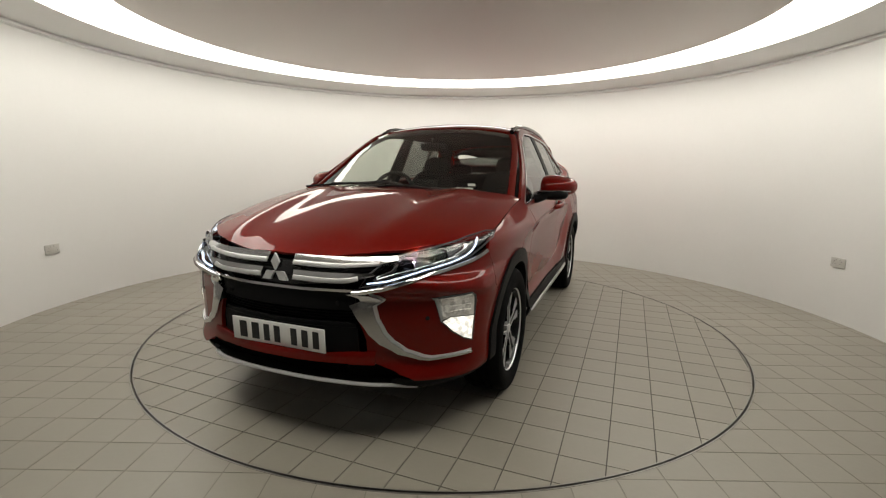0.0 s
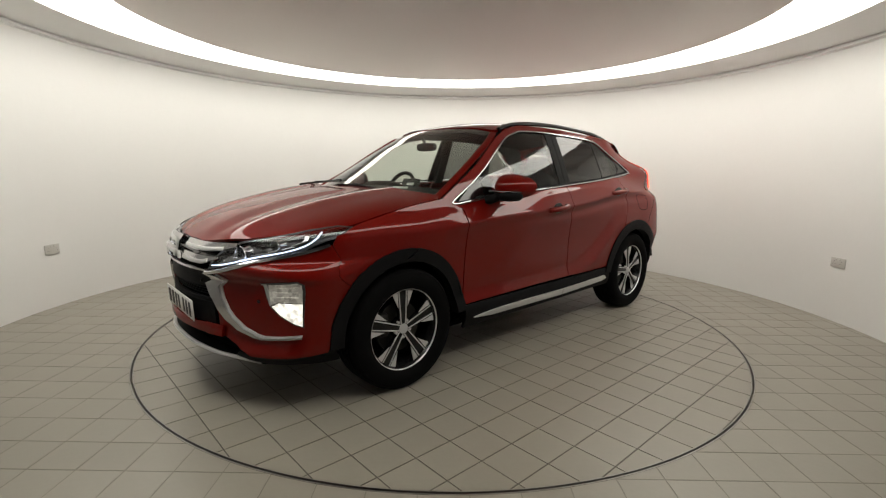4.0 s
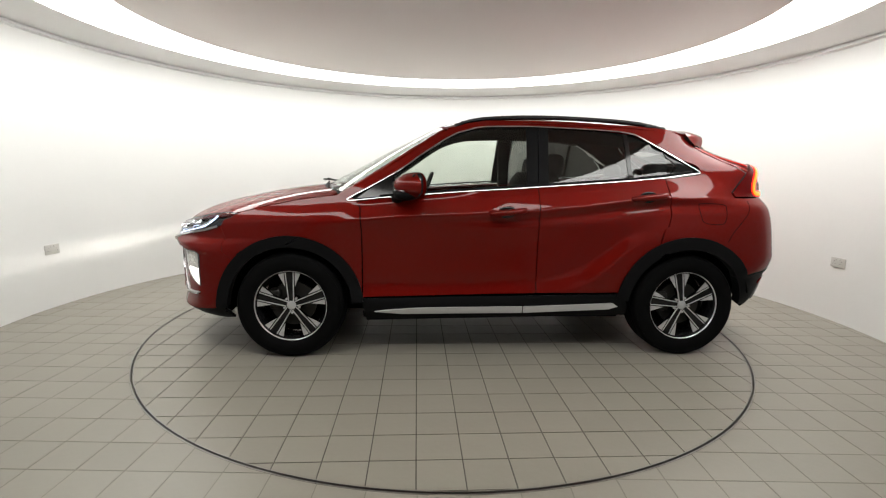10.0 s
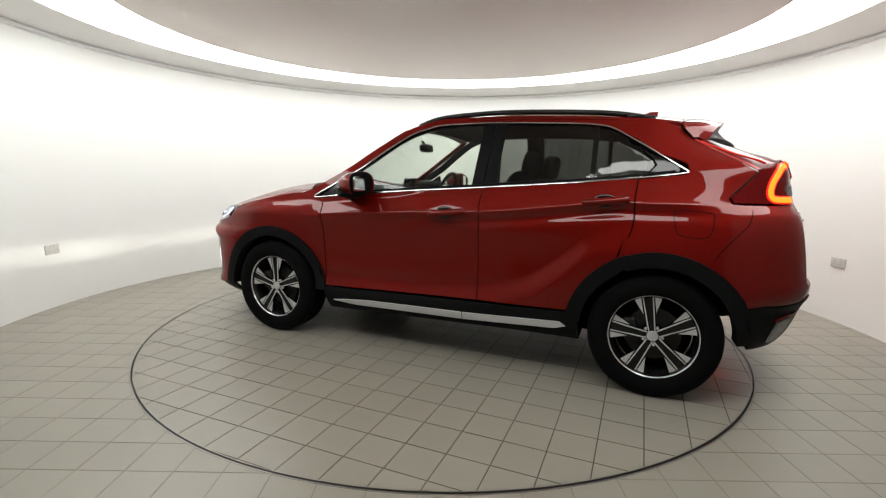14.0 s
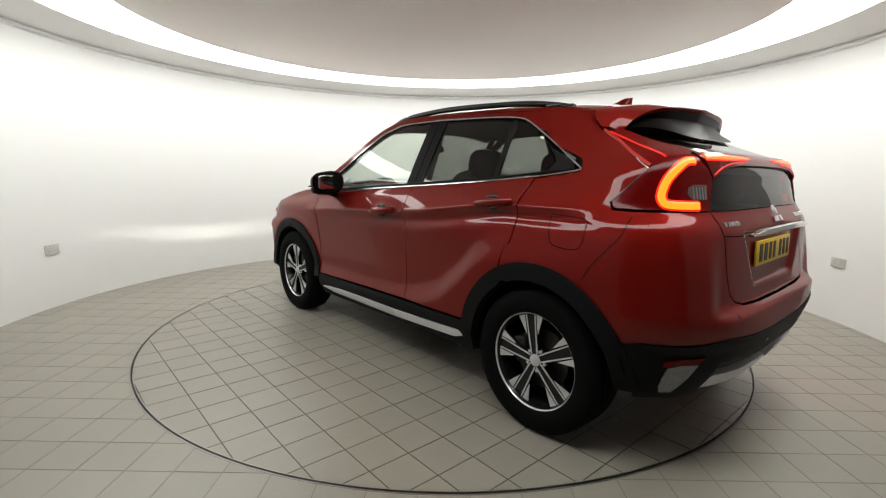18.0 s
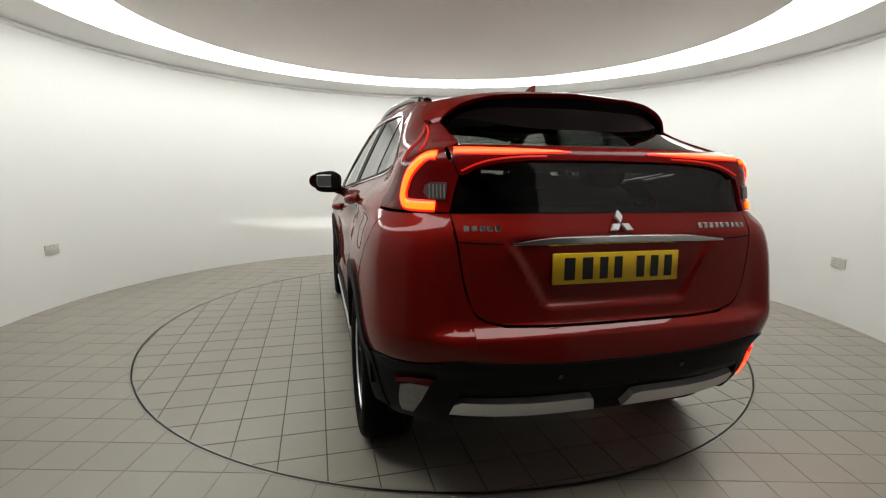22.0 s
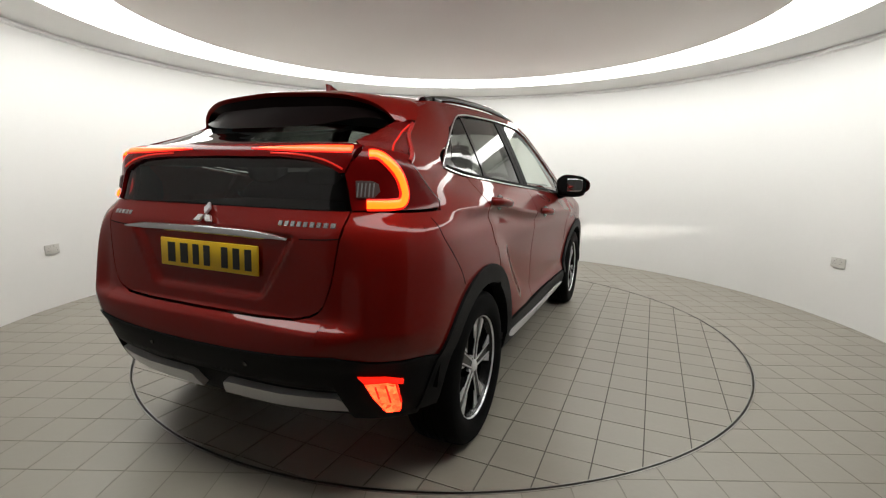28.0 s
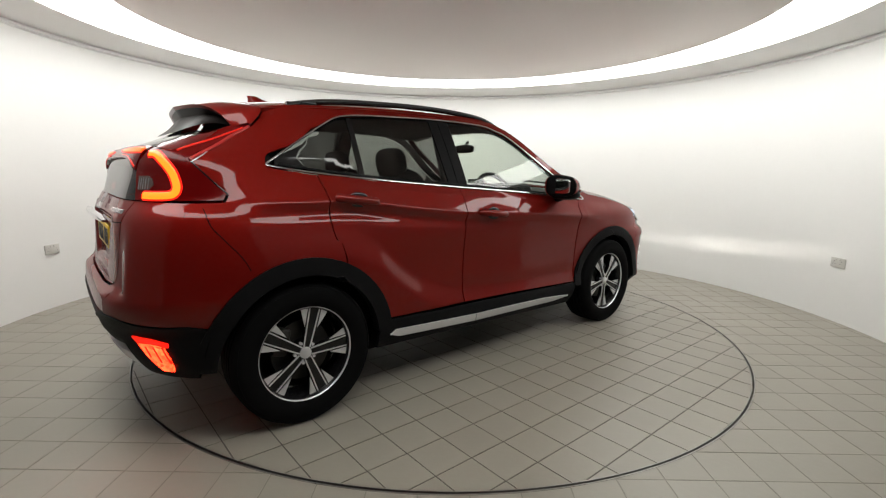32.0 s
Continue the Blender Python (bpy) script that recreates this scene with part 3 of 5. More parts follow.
def blob(name, centre, size, mat, parent, label="", power=2.6, rot=None, seg=28, rings=16):
    """A rounded body (superellipsoid)."""
    bm = bmesh.new()

    def pw(v):
        return math.copysign(abs(v) ** (2 / power), v)
    rows = []
    for i in range(rings + 1):
        t = -math.pi / 2 + math.pi * i / rings
        rows.append([bm.verts.new((size[0] / 2 * pw(math.cos(t)) * pw(math.cos(a)), size[1] / 2 * pw(math.cos(t)) * pw(math.sin(a)), size[2] / 2 * pw(math.sin(t))))
                     for a in (2 * math.pi * k / seg for k in range(seg))])
    for a, b in zip(rows, rows[1:]):
        for k in range(seg):
            bm.faces.new((a[k], a[(k + 1) % seg], b[(k + 1) % seg], b[k]))
    bmesh.ops.remove_doubles(bm, verts=bm.verts, dist=1e-5)
    bm.transform(Matrix.Translation(centre) @ (rot if rot else Matrix()))
    return part(name, bm, mat, parent, label, smooth=60)


def flip(pts, s):
    return [(x, s * y, z) for x, y, z in pts]


glass_top = spline((-1.43, 1.262), (-1.276, 1.356), (-1.14, 1.440), (-1.0, 1.512), (-0.80, 1.534), (-0.32, 1.549), (0.04, 1.541), (0.27, 1.478), (0.455, 1.360), (0.60, 1.255), (0.95, 1.053))
roof_side = spline((-1.60, 1.505), (-1.2, 1.565), (-0.80, 1.588), (-0.32, 1.600), (0.04, 1.592), (0.28, 1.532), (0.48, 1.412), (0.64, 1.302), (1.02, 1.085))


def body_shell():
    """Dark structure behind the panels: sides, floor and wheel housings."""
    verts, faces, index = [], [], {}
    us = [3 * i / 96 for i in range(97)]
    rows = 15
    for i, u in enumerate(us):
        x = body_raw(u, 0.8).x
        top_z = min(1.03, belt(max(-1.4, min(0.95, x))) - 0.03) if x < 1.0 else 0.84
        if x < -1.2:
            top_z = 1.06
        for j in range(rows):
            low = 0.235 + 0.12 * max(0.0, min(1.0, (-x - 1.6) / 0.3)) + 0.04 * max(0.0, min(1.0, (x - 1.7) / 0.2))
            z = low + (top_z - low) * j / (rows - 1)
            p = body_raw(u, z)
            # drawn in from the skin on every side
            p.x -= math.copysign(0.10 * max(0.0, min(1.0, (abs(p.x) - 1.5) / 0.35)), p.x)
            p.y = max(0.0, p.y - 0.085)
            for s in (1, -1):
                index[i, j, s] = len(verts)
                verts.append((p.x, s * p.y, p.z))
    for i in range(len(us) - 1):
        for j in range(rows - 1):
            p = verts[index[i, j, 1]]
            if min(math.hypot(p[0] - AXLE, p[2] - HUB_Z), math.hypot(p[0] + AXLE, p[2] - HUB_Z)) < 0.47:
                continue
            for s in (1, -1):
                q = [index[i, j, s], index[i + 1, j, s], index[i + 1, j + 1, s], index[i, j + 1, s]]
                faces.append(q if s > 0 else q[::-1])
        if abs(abs(verts[index[i, 0, 1]][0]) - AXLE) > 0.45:
            faces.append([index[i, 0, 1], index[i, 0, -1], index[i + 1, 0, -1], index[i + 1, 0, 1]])
    me = bpy.data.meshes.new("body_shell")
    me.from_pydata(verts, [], faces)
    me.materials.append(UNDER)
    ob = new("body_shell", me)
    ob.parent = car
    base = rounded_box((0.15, 0, 0.27), (2.5, 1.0, 0.10), 0.03)
    part("underbody", base, UNDER, car)
    for x in (AXLE, -AXLE):
        for s in (1, -1):
            bm = lathe([(0.0, 0.52 * s), (0.462, 0.52 * s), (0.462, 0.868 * s)], 40, axis="y", start=12, sweep=156)
            bm.transform(Matrix.Translation((x, 0, HUB_Z)))
            part("wheel_housing", bm, UNDER, car, smooth=40)
    # engine cover under the bonnet's edge and cowl
    cowl = rounded_box((1.12, 0, 1.06), (0.34, 1.30, 0.05), 0.02)
    part("cowl", cowl, BLACK, car)


def seam(x):
    """Where the bonnet meets the wing at x: y and z."""
    z = 1.02
    for _ in range(30):
        y = body_raw(S(x, z)[0], z).y
        z += 0.35 * (hood(x, y).z - z)
    return y, z


def body_panels():
    wing = [(0.868, 0.40), (0.868, 0.85), (0.878, 1.00), (0.90, 1.050), (0.985, 1.085), *[(x, seam(x)[1] - 0.003) for x in (1.06, 1.12, 1.18, 1.26, 1.35, 1.43, 1.50, 1.57, 1.63)], (1.66, 0.950), (1.735, 0.922), (1.764, 0.872), (1.757, 0.85), (1.742, 0.78)]
    wing += arc(AXLE, HUB_Z, 0.455, 42, 172, 22)
    for s in (1, -1):
        follow("front_wing", side(wing), PAINT, car, "", s)
    door_f = [(0.860, 0.412), (0.860, 0.85), (0.870, 1.00), (0.893, 1.038)] + [(x, belt(x) - 0.012) for x in (0.80, 0.5, 0.2, -0.1, -0.297)] + [(-0.297, 0.442)]
    door_r = [(-0.303, 0.442)] + [(x, belt(x) - 0.012) for x in (-0.303, -0.6, -0.9, -1.195)] + [(-1.188, 1.0), (-1.165, 0.90), (-1.12, 0.805)]
    door_r += arc(-AXLE, HUB_Z, 0.462, 62, 13, 10)
    for poly, nm, hx, hz in ((door_f, "front_door", -0.085, 0.986), (door_r, "rear_door", -1.035, 1.092)):
        for s in (1, -1):
            d = follow(nm, side(poly), PAINT, car, "", s, 0.0125)
            door_handle(d, hx, hz, s)
    quarter = arc(-AXLE, HUB_Z, 0.462, 152, 63, 12)
    quarter += [(-1.130, 0.805), (-1.173, 0.90), (-1.196, 1.0), (-1.203, 1.212), (-1.30, 1.226), (-1.445, 1.247), (-1.285, 1.368), (-1.15, 1.455), (-1.0, 1.527)]
    quarter += [(x, roof_side(x)) for x in (-1.0, -1.2, -1.38)]
    quarter += [(-1.45, 1.447), (-1.56, 1.387), (-1.68, 1.320), (-1.762, 1.262), (-1.69, 1.18), (-1.635, 1.122), (-1.655, 1.092), (-1.74, 1.090), (-1.80, 1.090), (-1.83, 1.00), (-1.84, 0.90), (-1.845, 0.75), (-1.84, 0.585), (-1.76, 0.565)]
    for s in (1, -1):
        follow("rear_quarter", side(quarter), PAINT, car, "", s)
    rim = [(x, glass_top(x) + 0.012) for x in (-1.0, -0.8, -0.55, -0.32, -0.1, 0.04, 0.16, 0.27, 0.36, 0.455, 0.53, 0.60, 0.75, 0.96)]
    rim += [(x, roof_side(x)) for x in (1.02, 0.80, 0.64, 0.56, 0.48, 0.38, 0.28, 0.16, 0.04, -0.1, -0.32, -0.55, -0.8, -1.0)]
    both("roof_edge", side(rim), PAINT, car, step=0.02)
    both("pillar_lining", side([(x, z - 0.006) for x, z in rim[:14]] + rim[14:]), LINING, car, off=-0.035, step=0.05, thick=0.002)
    lining = [(-1.0, 1.527), (-1.15, 1.455), (-1.285, 1.368), (-1.40, 1.27), (-1.55, 1.25), (-1.62, 1.33), (-1.40, 1.50), (-1.0, 1.57)]
    both("pillar_lining", side(lining), LINING, car, off=-0.04, step=0.06, thick=0.002)
    bonnet = [(2.197, 0.0), (2.187, 0.2), (2.140, 0.40), (2.068, 0.54), (1.975, 0.655), (1.89, 0.735), (1.80, 0.790), (1.71, 0.822), *[(x, seam(x)[0] - 0.003) for x in (1.63, 1.57, 1.50, 1.43, 1.35, 1.26, 1.18, 1.12, 1.06)], (1.03, 0.785), (1.14, 0.60), (1.20, 0.30), (1.215, 0.0)]
    span("bonnet", bonnet, hood, PAINT, car, step=0.035)
    cap = [(0.35, 0.0), (0.335, 0.3), (0.295, 0.53), (0.16, 0.575), (0.0, 0.592), (-0.4, 0.597), (-1.0, 0.585), (-1.40, 0.57), (-1.425, 0.3), (-1.43, 0.0)]
    span("roof", cap, top, PAINT, car)
    span("headlining", [(x - 0.01, y * 0.98) for x, y in cap], top, LINING, car, off=-0.045, thick=0.002, step=0.12)
    screen = [(1.20, 0.0), (1.18, 0.3), (1.10, 0.55), (0.985, 0.745), (0.80, 0.705), (0.60, 0.665), (0.43, 0.616), (0.322, 0.57), (0.345, 0.3), (0.357, 0.0)]
    span("windscreen", screen, top, CLEAR, car, "clear windscreen", off=-0.004, thick=0.004)
    band = [(0.41, 0.0), (0.395, 0.3), (0.375, 0.54), (0.322, 0.568), (0.345, 0.3), (0.357, 0.0)]
    span("screen_band", band, top, GLOSS_BLACK, car, off=-0.010, thick=0.002)
    for s in (1, -1):
        edge = smooth_path([(1.01, 0.752), (0.90, 0.732), (0.80, 0.712), (0.60, 0.672), (0.43, 0.626), (0.33, 0.582)], 4)
        ribbon("windscreen_pillar", [(x, s * y, top(x, y).z + 0.001) for x, y in edge], PAINT, car, "red windscreen pillar", wide=0.046, high=0.010,
               normals=[tuple(normal_of(top, x, s * y, (0, 0, 1))) for x, y in edge])
    fd = [(x, belt(x) + 0.006) for x in (0.66, 0.4, 0.1, -0.24)] + [(x, glass_top(x) - 0.004) for x in (-0.24, -0.1, 0.04, 0.16, 0.27, 0.36, 0.455, 0.56, 0.66)]
    rd = [(x, belt(x) + 0.006) for x in (-0.375, -0.65, -0.935)] + [(x, glass_top(x) - 0.004) for x in (-0.935, -0.8, -0.6, -0.375)]
    qd = [(x, belt(x) + 0.006) for x in (-0.96, -1.1, -1.20)] + [(x, glass_top(x) - 0.004) for x in (-1.20, -1.12, -1.04, -0.96)]
    tri = [(x, belt(x) + 0.006) for x in (-1.212, -1.3, -1.40)] + [(x, glass_top(x) - 0.006) for x in (-1.40, -1.3, -1.212)]
    both("front_side_window", side(fd), CLEAR, car, "clear side window", off=-0.006, thick=0.004)
    both("rear_side_window", side(rd), TINT, car, "dark tinted side window", off=-0.006, thick=0.004)
    both("quarter_light", side(qd), TINT, car, "dark tinted quarter light", off=-0.006, thick=0.004)
    both("rear_triangle", side(tri), GLOSS_BLACK, car, off=-0.004, thick=0.006)
    bar = [(-0.932, belt(-0.932) + 0.004), (-0.963, belt(-0.963) + 0.004), (-0.963, glass_top(-0.963) - 0.002), (-0.932, glass_top(-0.932) - 0.002)]
    both("window_bar", side(bar), GLOSS_BLACK, car, off=-0.003, thick=0.012)
    sail = [(0.665, belt(0.665) + 0.004), (0.665, glass_top(0.665) - 0.004), (0.80, glass_top(0.80) - 0.004), (0.90, belt(0.90) + 0.006)]
    both("mirror_sail", side(sail), GLOSS_BLACK, car, off=-0.003, thick=0.01)
    bpil = [(-0.225, belt(-0.225) + 0.004), (-0.297, belt(-0.297) + 0.004), (-0.325, glass_top(-0.325) - 0.002), (-0.245, glass_top(-0.245) - 0.002)]
    both("door_pillar", side(bpil), BLACK, car, off=-0.002, thick=0.012)
    bpil = [(-0.303, belt(-0.303) + 0.004), (-0.372, belt(-0.372) + 0.004), (-0.398, glass_top(-0.398) - 0.002), (-0.331, glass_top(-0.331) - 0.002)]
    both("door_pillar", side(bpil), BLACK, car, off=-0.002, thick=0.012)
    # chrome round the side glass
    low = [(x, belt(x) - 0.004) for x in (-1.20, -1.0, -0.7, -0.4, -0.1, 0.2, 0.5, 0.75)]
    ring = [(-1.30, 1.234), (-1.425, 1.252), (-1.443, 1.262), (-1.40, 1.290), (-1.28, 1.366), (-1.14, 1.450), (-1.04, 1.506), (-0.96, 1.527), (-0.80, 1.541), (-0.32, 1.556), (0.04, 1.548), (0.16, 1.522), (0.27, 1.484), (0.455, 1.366), (0.60, 1.262), (0.78, 1.155), (0.93, 1.072), (0.955, 1.052), (0.92, 1.047)]
    loop = side(smooth_path(low + ring[::-1], 4, closed=True))
    strip("window_chrome", loop, CHROME, car, "chrome window surround", wide=0.0095, high=0.005, off=0.0, closed=True)
    strip("window_seal", side(smooth_path([(x, belt(x) + 0.010) for x in (-1.38, -1.0, -0.7, -0.4, -0.1, 0.2, 0.5, 0.75)], 4)), BLACK, car, wide=0.012, high=0.004)
    # cladding
    sill = [(0.87, 0.403), (-0.885, 0.436), (-0.93, 0.36), (-0.93, 0.285), (0.84, 0.245)]
    both("sill_cladding", side(sill), BLACK, car, off=0.004)
    blade = [(0.785, 0.318), (0.70, 0.328), (0.50, 0.342), (0.20, 0.348), (-0.205, 0.352), (-0.205, 0.310), (0.20, 0.307), (0.60, 0.303)]
    both("sill_blade", side(blade), SATIN, car, "satin silver sill strip", off=0.014, thick=0.014)
    blade = [(-0.213, 0.352), (-0.5, 0.362), (-0.825, 0.375), (-0.862, 0.352), (-0.80, 0.334), (-0.5, 0.322), (-0.213, 0.310)]
    both("sill_blade", side(blade), SATIN, car, "satin silver sill strip", off=0.014, thick=0.014)
    for x0, r0, r1, a0, a1 in ((AXLE, 0.402, 0.476, 0, 176), (-AXLE, 0.402, 0.486, 6, 178)):
        poly = arc(x0, HUB_Z, r1, a0, a1, 30) + arc(x0, HUB_Z, r0, a1, a0, 30)
        both("arch_cladding", side(poly), BLACK, car, "rough black plastic wheel-arch cladding", off=0.012, step=0.045, thick=0.06)
    # fuel flap outline on the left flank
    flap = [(-1.385, 1.040), (-1.40, 0.955), (-1.43, 0.925), (-1.53, 0.918), (-1.565, 0.945), (-1.572, 1.015), (-1.555, 1.048), (-1.41, 1.056)]
    strip("fuel_flap_gap", side(smooth_path(flap, 5, closed=True)), UNDER, car, wide=0.004, high=0.0012, sides=(1,), closed=True)


def door_handle(door, x, z, s):
    """Pull handle over a black oval that stands for the shade in its scooped red recess."""
    y = side_y(x, z)
    tilt = pose(0, 0, 0, 0, 4.5, 0)
    blob("handle_recess", (x + 0.005, s * (y - 0.001), z), (0.120, 0.013, 0.076), GLOSS_BLACK, door, power=2.2, rot=tilt, seg=20, rings=8)
    path = [(x + 0.108, y - 0.002, z - 0.012), (x + 0.088, y + 0.024, z - 0.009), (x + 0.04, y + 0.038, z - 0.004), (x - 0.03, y + 0.040, z + 0.003), (x - 0.088, y + 0.026, z + 0.009), (x - 0.112, y - 0.002, z + 0.011)]
    tube("handle", flip(smooth_path(path, 3), s), 0.0205, PAINT, door, "painted pull handle", seg=12, flat=1.0)


body_shell()
body_panels()


# ---- front end ----
def plate(name, mat, centre, rot, parent):
    p = part(name, rounded_box((0, 0, 0), (0.008, 0.520, 0.111), 0.003, 2), mat, parent, "number plate with dark illegible marks", smooth=40)
    p.matrix_basis = pose(*centre) @ rot
    x = -0.226
    for k, w in enumerate((0.062, 0.062, 0.05, 0.05, 0.05, 0.05, 0.05)):
        if k == 4:
            x += 0.034
        bm = bmesh.new()
        box(bm, (0.0048, x + w / 2, 0), (0.002, (w - 0.006) * 0.74, 0.079))
        part("mark", bm, INK, p)
        x += w + 0.0095
    return p


def emblem(centre, size, rot, parent, mat):
    """Three-lobed badge of plain lozenges."""
    e = new("emblem")
    e.parent = parent
    e.matrix_basis = pose(*centre) @ rot
    e["label"] = "chrome three-lobed badge"
    for a in (90, 210, 330):
        d = (math.cos(radians(a)), math.sin(radians(a)))
        n = (-d[1], d[0])
        k = size / 2
        poly = [(0, 0), (d[0] * k * 0.55 - n[0] * k * 0.32, d[1] * k * 0.55 - n[1] * k * 0.32), (d[0] * k * 1.1, d[1] * k * 1.1), (d[0] * k * 0.55 + n[0] * k * 0.32, d[1] * k * 0.55 + n[1] * k * 0.32)]
        bm = prism([(x * 0.94 + d[0] * 0.003, y * 0.94 + d[1] * 0.003) for x, y in poly], 0, 0.010)
        bm.transform(Matrix(((0, 0, 1, 0), (1, 0, 0, 0), (0, 1, 0, 0), (0, 0, 0, 1))))
        part("lobe", bm, mat, e)


def front_end():
    corner = [F(0.395, 0.722), F(0.50, 0.742), F(0.62, 0.778), F(0.72, 0.812), F(0.80, 0.842), S(1.770, 0.872), S(1.760, 0.85), S(1.745, 0.78)]
    corner += side(arc(AXLE, HUB_Z, 0.455, 41.6, 6, 8)) + [S(1.82, 0.335), F(0.79, 0.320), F(0.70, 0.318), F(0.62, 0.318), F(0.56, 0.345), F(0.50, 0.375), F(0.42, 0.402), F(0.42, 0.50), F(0.385, 0.60)]
    both("front_bumper", corner, PAINT, car, step=0.016)
    across("grille_panel", lambda y: 0.700, lambda y: 0.905 - 0.16 * y * y, GLOSS_BLACK, car, "gloss black grille panel", off=-0.045, y1=0.62)
    across("intake_panel", lambda y: 0.265 + 0.02 * y, lambda y: 0.700, VOID, car, "black intake mesh", off=-0.050, y1=0.62)
    across("plate_panel", lambda y: 0.440, lambda y: 0.556, BLACK, car, "black panel behind the plate", off=-0.008, y1=0.385)
    across("bumper_beam", lambda y: 0.635, lambda y: 0.722 - 0.01 * y, BLACK, car, "black bumper beam", off=-0.006, y1=0.375)
    across("inlet_frame", lambda y: 0.555, lambda y: 0.575, BLACK, car, off=-0.012, y1=0.375)
    for k in range(4):
        z = 0.585 + 0.014 * k
        across("inlet_slat", lambda y: z, lambda y: z + 0.004, BLACK, car, off=-0.03, y1=0.37, thick=0.01, step=0.08)
    across("bumper_bar", lambda y: 0.402 - 0.01 * min(1, y / 0.35), lambda y: 0.444 + 0.008 * max(0.0, min(1.0, (y - 0.26) / 0.1)), PAINT, car, "painted bar under the plate", off=0.020, y1=0.455, thick=0.04,
           dent=lambda y, z: -0.35 * max(0.0, z - 0.424))
    blade = [(2.272, 0, 0.314), (2.260, 0.20, 0.311), (2.212, 0.40, 0.302), (2.148, 0.51, 0.290), (2.055, 0.60, 0.262)]
    blade = [(x, -y, z) for x, y, z in blade[:0:-1]] + blade
    blade = smooth_path(blade, 5)
    ribbon("bumper_lip", blade, SATIN, car, "satin silver lower lip", wide=0.016, high=0.010, normals=[(1, 0, 0.35)] * len(blade))
    ribbon("lip_shelf", [(x - 0.052, y * 0.97, z) for x, y, z in blade], BLACK, car, "black shelf behind the lip", wide=0.105, high=0.007, normals=[(0.1, 0, 1)] * len(blade))
    low = [F(0.55, 0.325), F(0.60, 0.318), F(0.70, 0.312), F(0.79, 0.314), S(1.82, 0.329), S(1.775, 0.40), S(1.74, 0.30), S(1.72, 0.245), F(0.75, 0.232), F(0.60, 0.232), F(0.53, 0.25), F(0.52, 0.30)]
    both("bumper_base", low, BLACK, car, "black lower bumper edge", off=-0.012)
    # chrome fins that frame the nose, and the strip below the lamps
    outer = [F(0.372, 0.716), F(0.378, 0.66), F(0.392, 0.60), F(0.422, 0.530), F(0.455, 0.485), F(0.53, 0.436), F(0.62, 0.406), F(0.66, 0.400), F(0.72, 0.406), F(0.815, 0.415)]
    middle = [F(0.440, 0.714), F(0.448, 0.66), F(0.462, 0.60), F(0.492, 0.535), F(0.520, 0.498), F(0.575, 0.452), F(0.64, 0.424), F(0.672, 0.416), F(0.725, 0.420), F(0.815, 0.430)]
    inner = [F(0.462, 0.714), F(0.470, 0.66), F(0.484, 0.60), F(0.512, 0.54), F(0.540, 0.505), F(0.590, 0.465), F(0.65, 0.437), F(0.68, 0.430), F(0.73, 0.432), F(0.815, 0.441)]
    outer = [(u + (v - u) * k, z + (w - z) * k) for (u, z), (v, w), k in zip(outer, middle, (-0.30, -0.20, -0.05, 0.10, 0.20, 0.28, 0.32, 0.32, 0.32, 0.32))]
    inner = [(u + (v - u) * 0.35, z + (w - z) * 0.35) for (u, z), (v, w) in zip(inner, middle)]
    both("chrome_fin", outer + middle[::-1], CHROME, car, "chrome fin framing the nose", off=0.014, step=0.02, thick=0.03)
    both("fin_edge", middle + inner[::-1], SATIN, car, "bevelled inner edge of the fin", off=0.006, step=0.03, thick=0.02)
    path = smooth_path([F(0.37, 0.720), F(0.45, 0.733), F(0.54, 0.754), F(0.64, 0.784), F(0.73, 0.815), F(0.80, 0.843), S(1.78, 0.872)], 4)
    strip("lamp_chrome", path, CHROME, car, "chrome strip below the headlamp", wide=0.020, high=0.012, off=0.002)
    across("grille_trim", lambda y: 0.718 + 0.03 * y * y, lambda y: 0.730 + 0.03 * y * y, CHROME, car, "thin chrome line", off=0.004, y1=0.37, thick=0.01)
    # two pairs of broad chrome grille bars
    for z0, z1, ya, yb, tip in ((0.818, 0.862, 0.070, 0.545, 0.012), (0.756, 0.798, 0.085, 0.47, 0.006)):
        for s in (1, -1):
            half = [F(ya, z0), F(0.20, z0 - 0.002), F(0.34, z0 + 0.002), F(yb - 0.08, z0 + 0.018), F(yb, z1 - 0.004), F(yb - 0.01, z1 + tip), F(0.34, z1 + 0.002), F(0.20, z1), F(ya, z1)]
            b = skin("grille_bar", half, CHROME, car, "broad chrome grille bar", 0.004, s, 0.025, 0.03)
            line = smooth_path([F(ya + 0.005, z0 + 0.012), F(0.2, z0 + 0.011), F(0.34, z0 + 0.014), F(yb - 0.07, z0 + 0.026)], 4)
            strip("bar_groove", line, SATIN, b, wide=0.020, high=0.004, off=0.004, sides=(s,))
    emblem((2.262, 0, 0.790), 0.150, pose(0, 0, 0, 0, -4, 0), car, SATIN)
    plate("number_plate", WHITE_PLATE, (2.272, 0, 0.497), pose(0, 0, 0, 0, 3, 0), car)
    for y, z in ((0.30, 0.665), (-0.30, 0.665), (0.66, 0.60), (-0.66, 0.60)):
        p, q = body(*F(abs(y), z)), body_normal(*F(abs(y), z))
        bm = bmesh.new()
        bmesh.ops.create_cone(bm, cap_ends=True, segments=16, radius1=0.010, radius2=0.009, depth=0.006)
        o = part("parking_sensor", bm, BLACK if abs(y) < 0.5 else GLOSS_BLACK, car, smooth=40)
        q = Vector((q.x, q.y * (1 if y > 0 else -1), q.z))
        o.matrix_basis = Matrix.Translation((p.x, y, p.z)) @ q.to_track_quat("Z", "Y").to_matrix().to_4x4()
    for s in (1, -1):
        headlamp(s)
        fog_lamp(s)


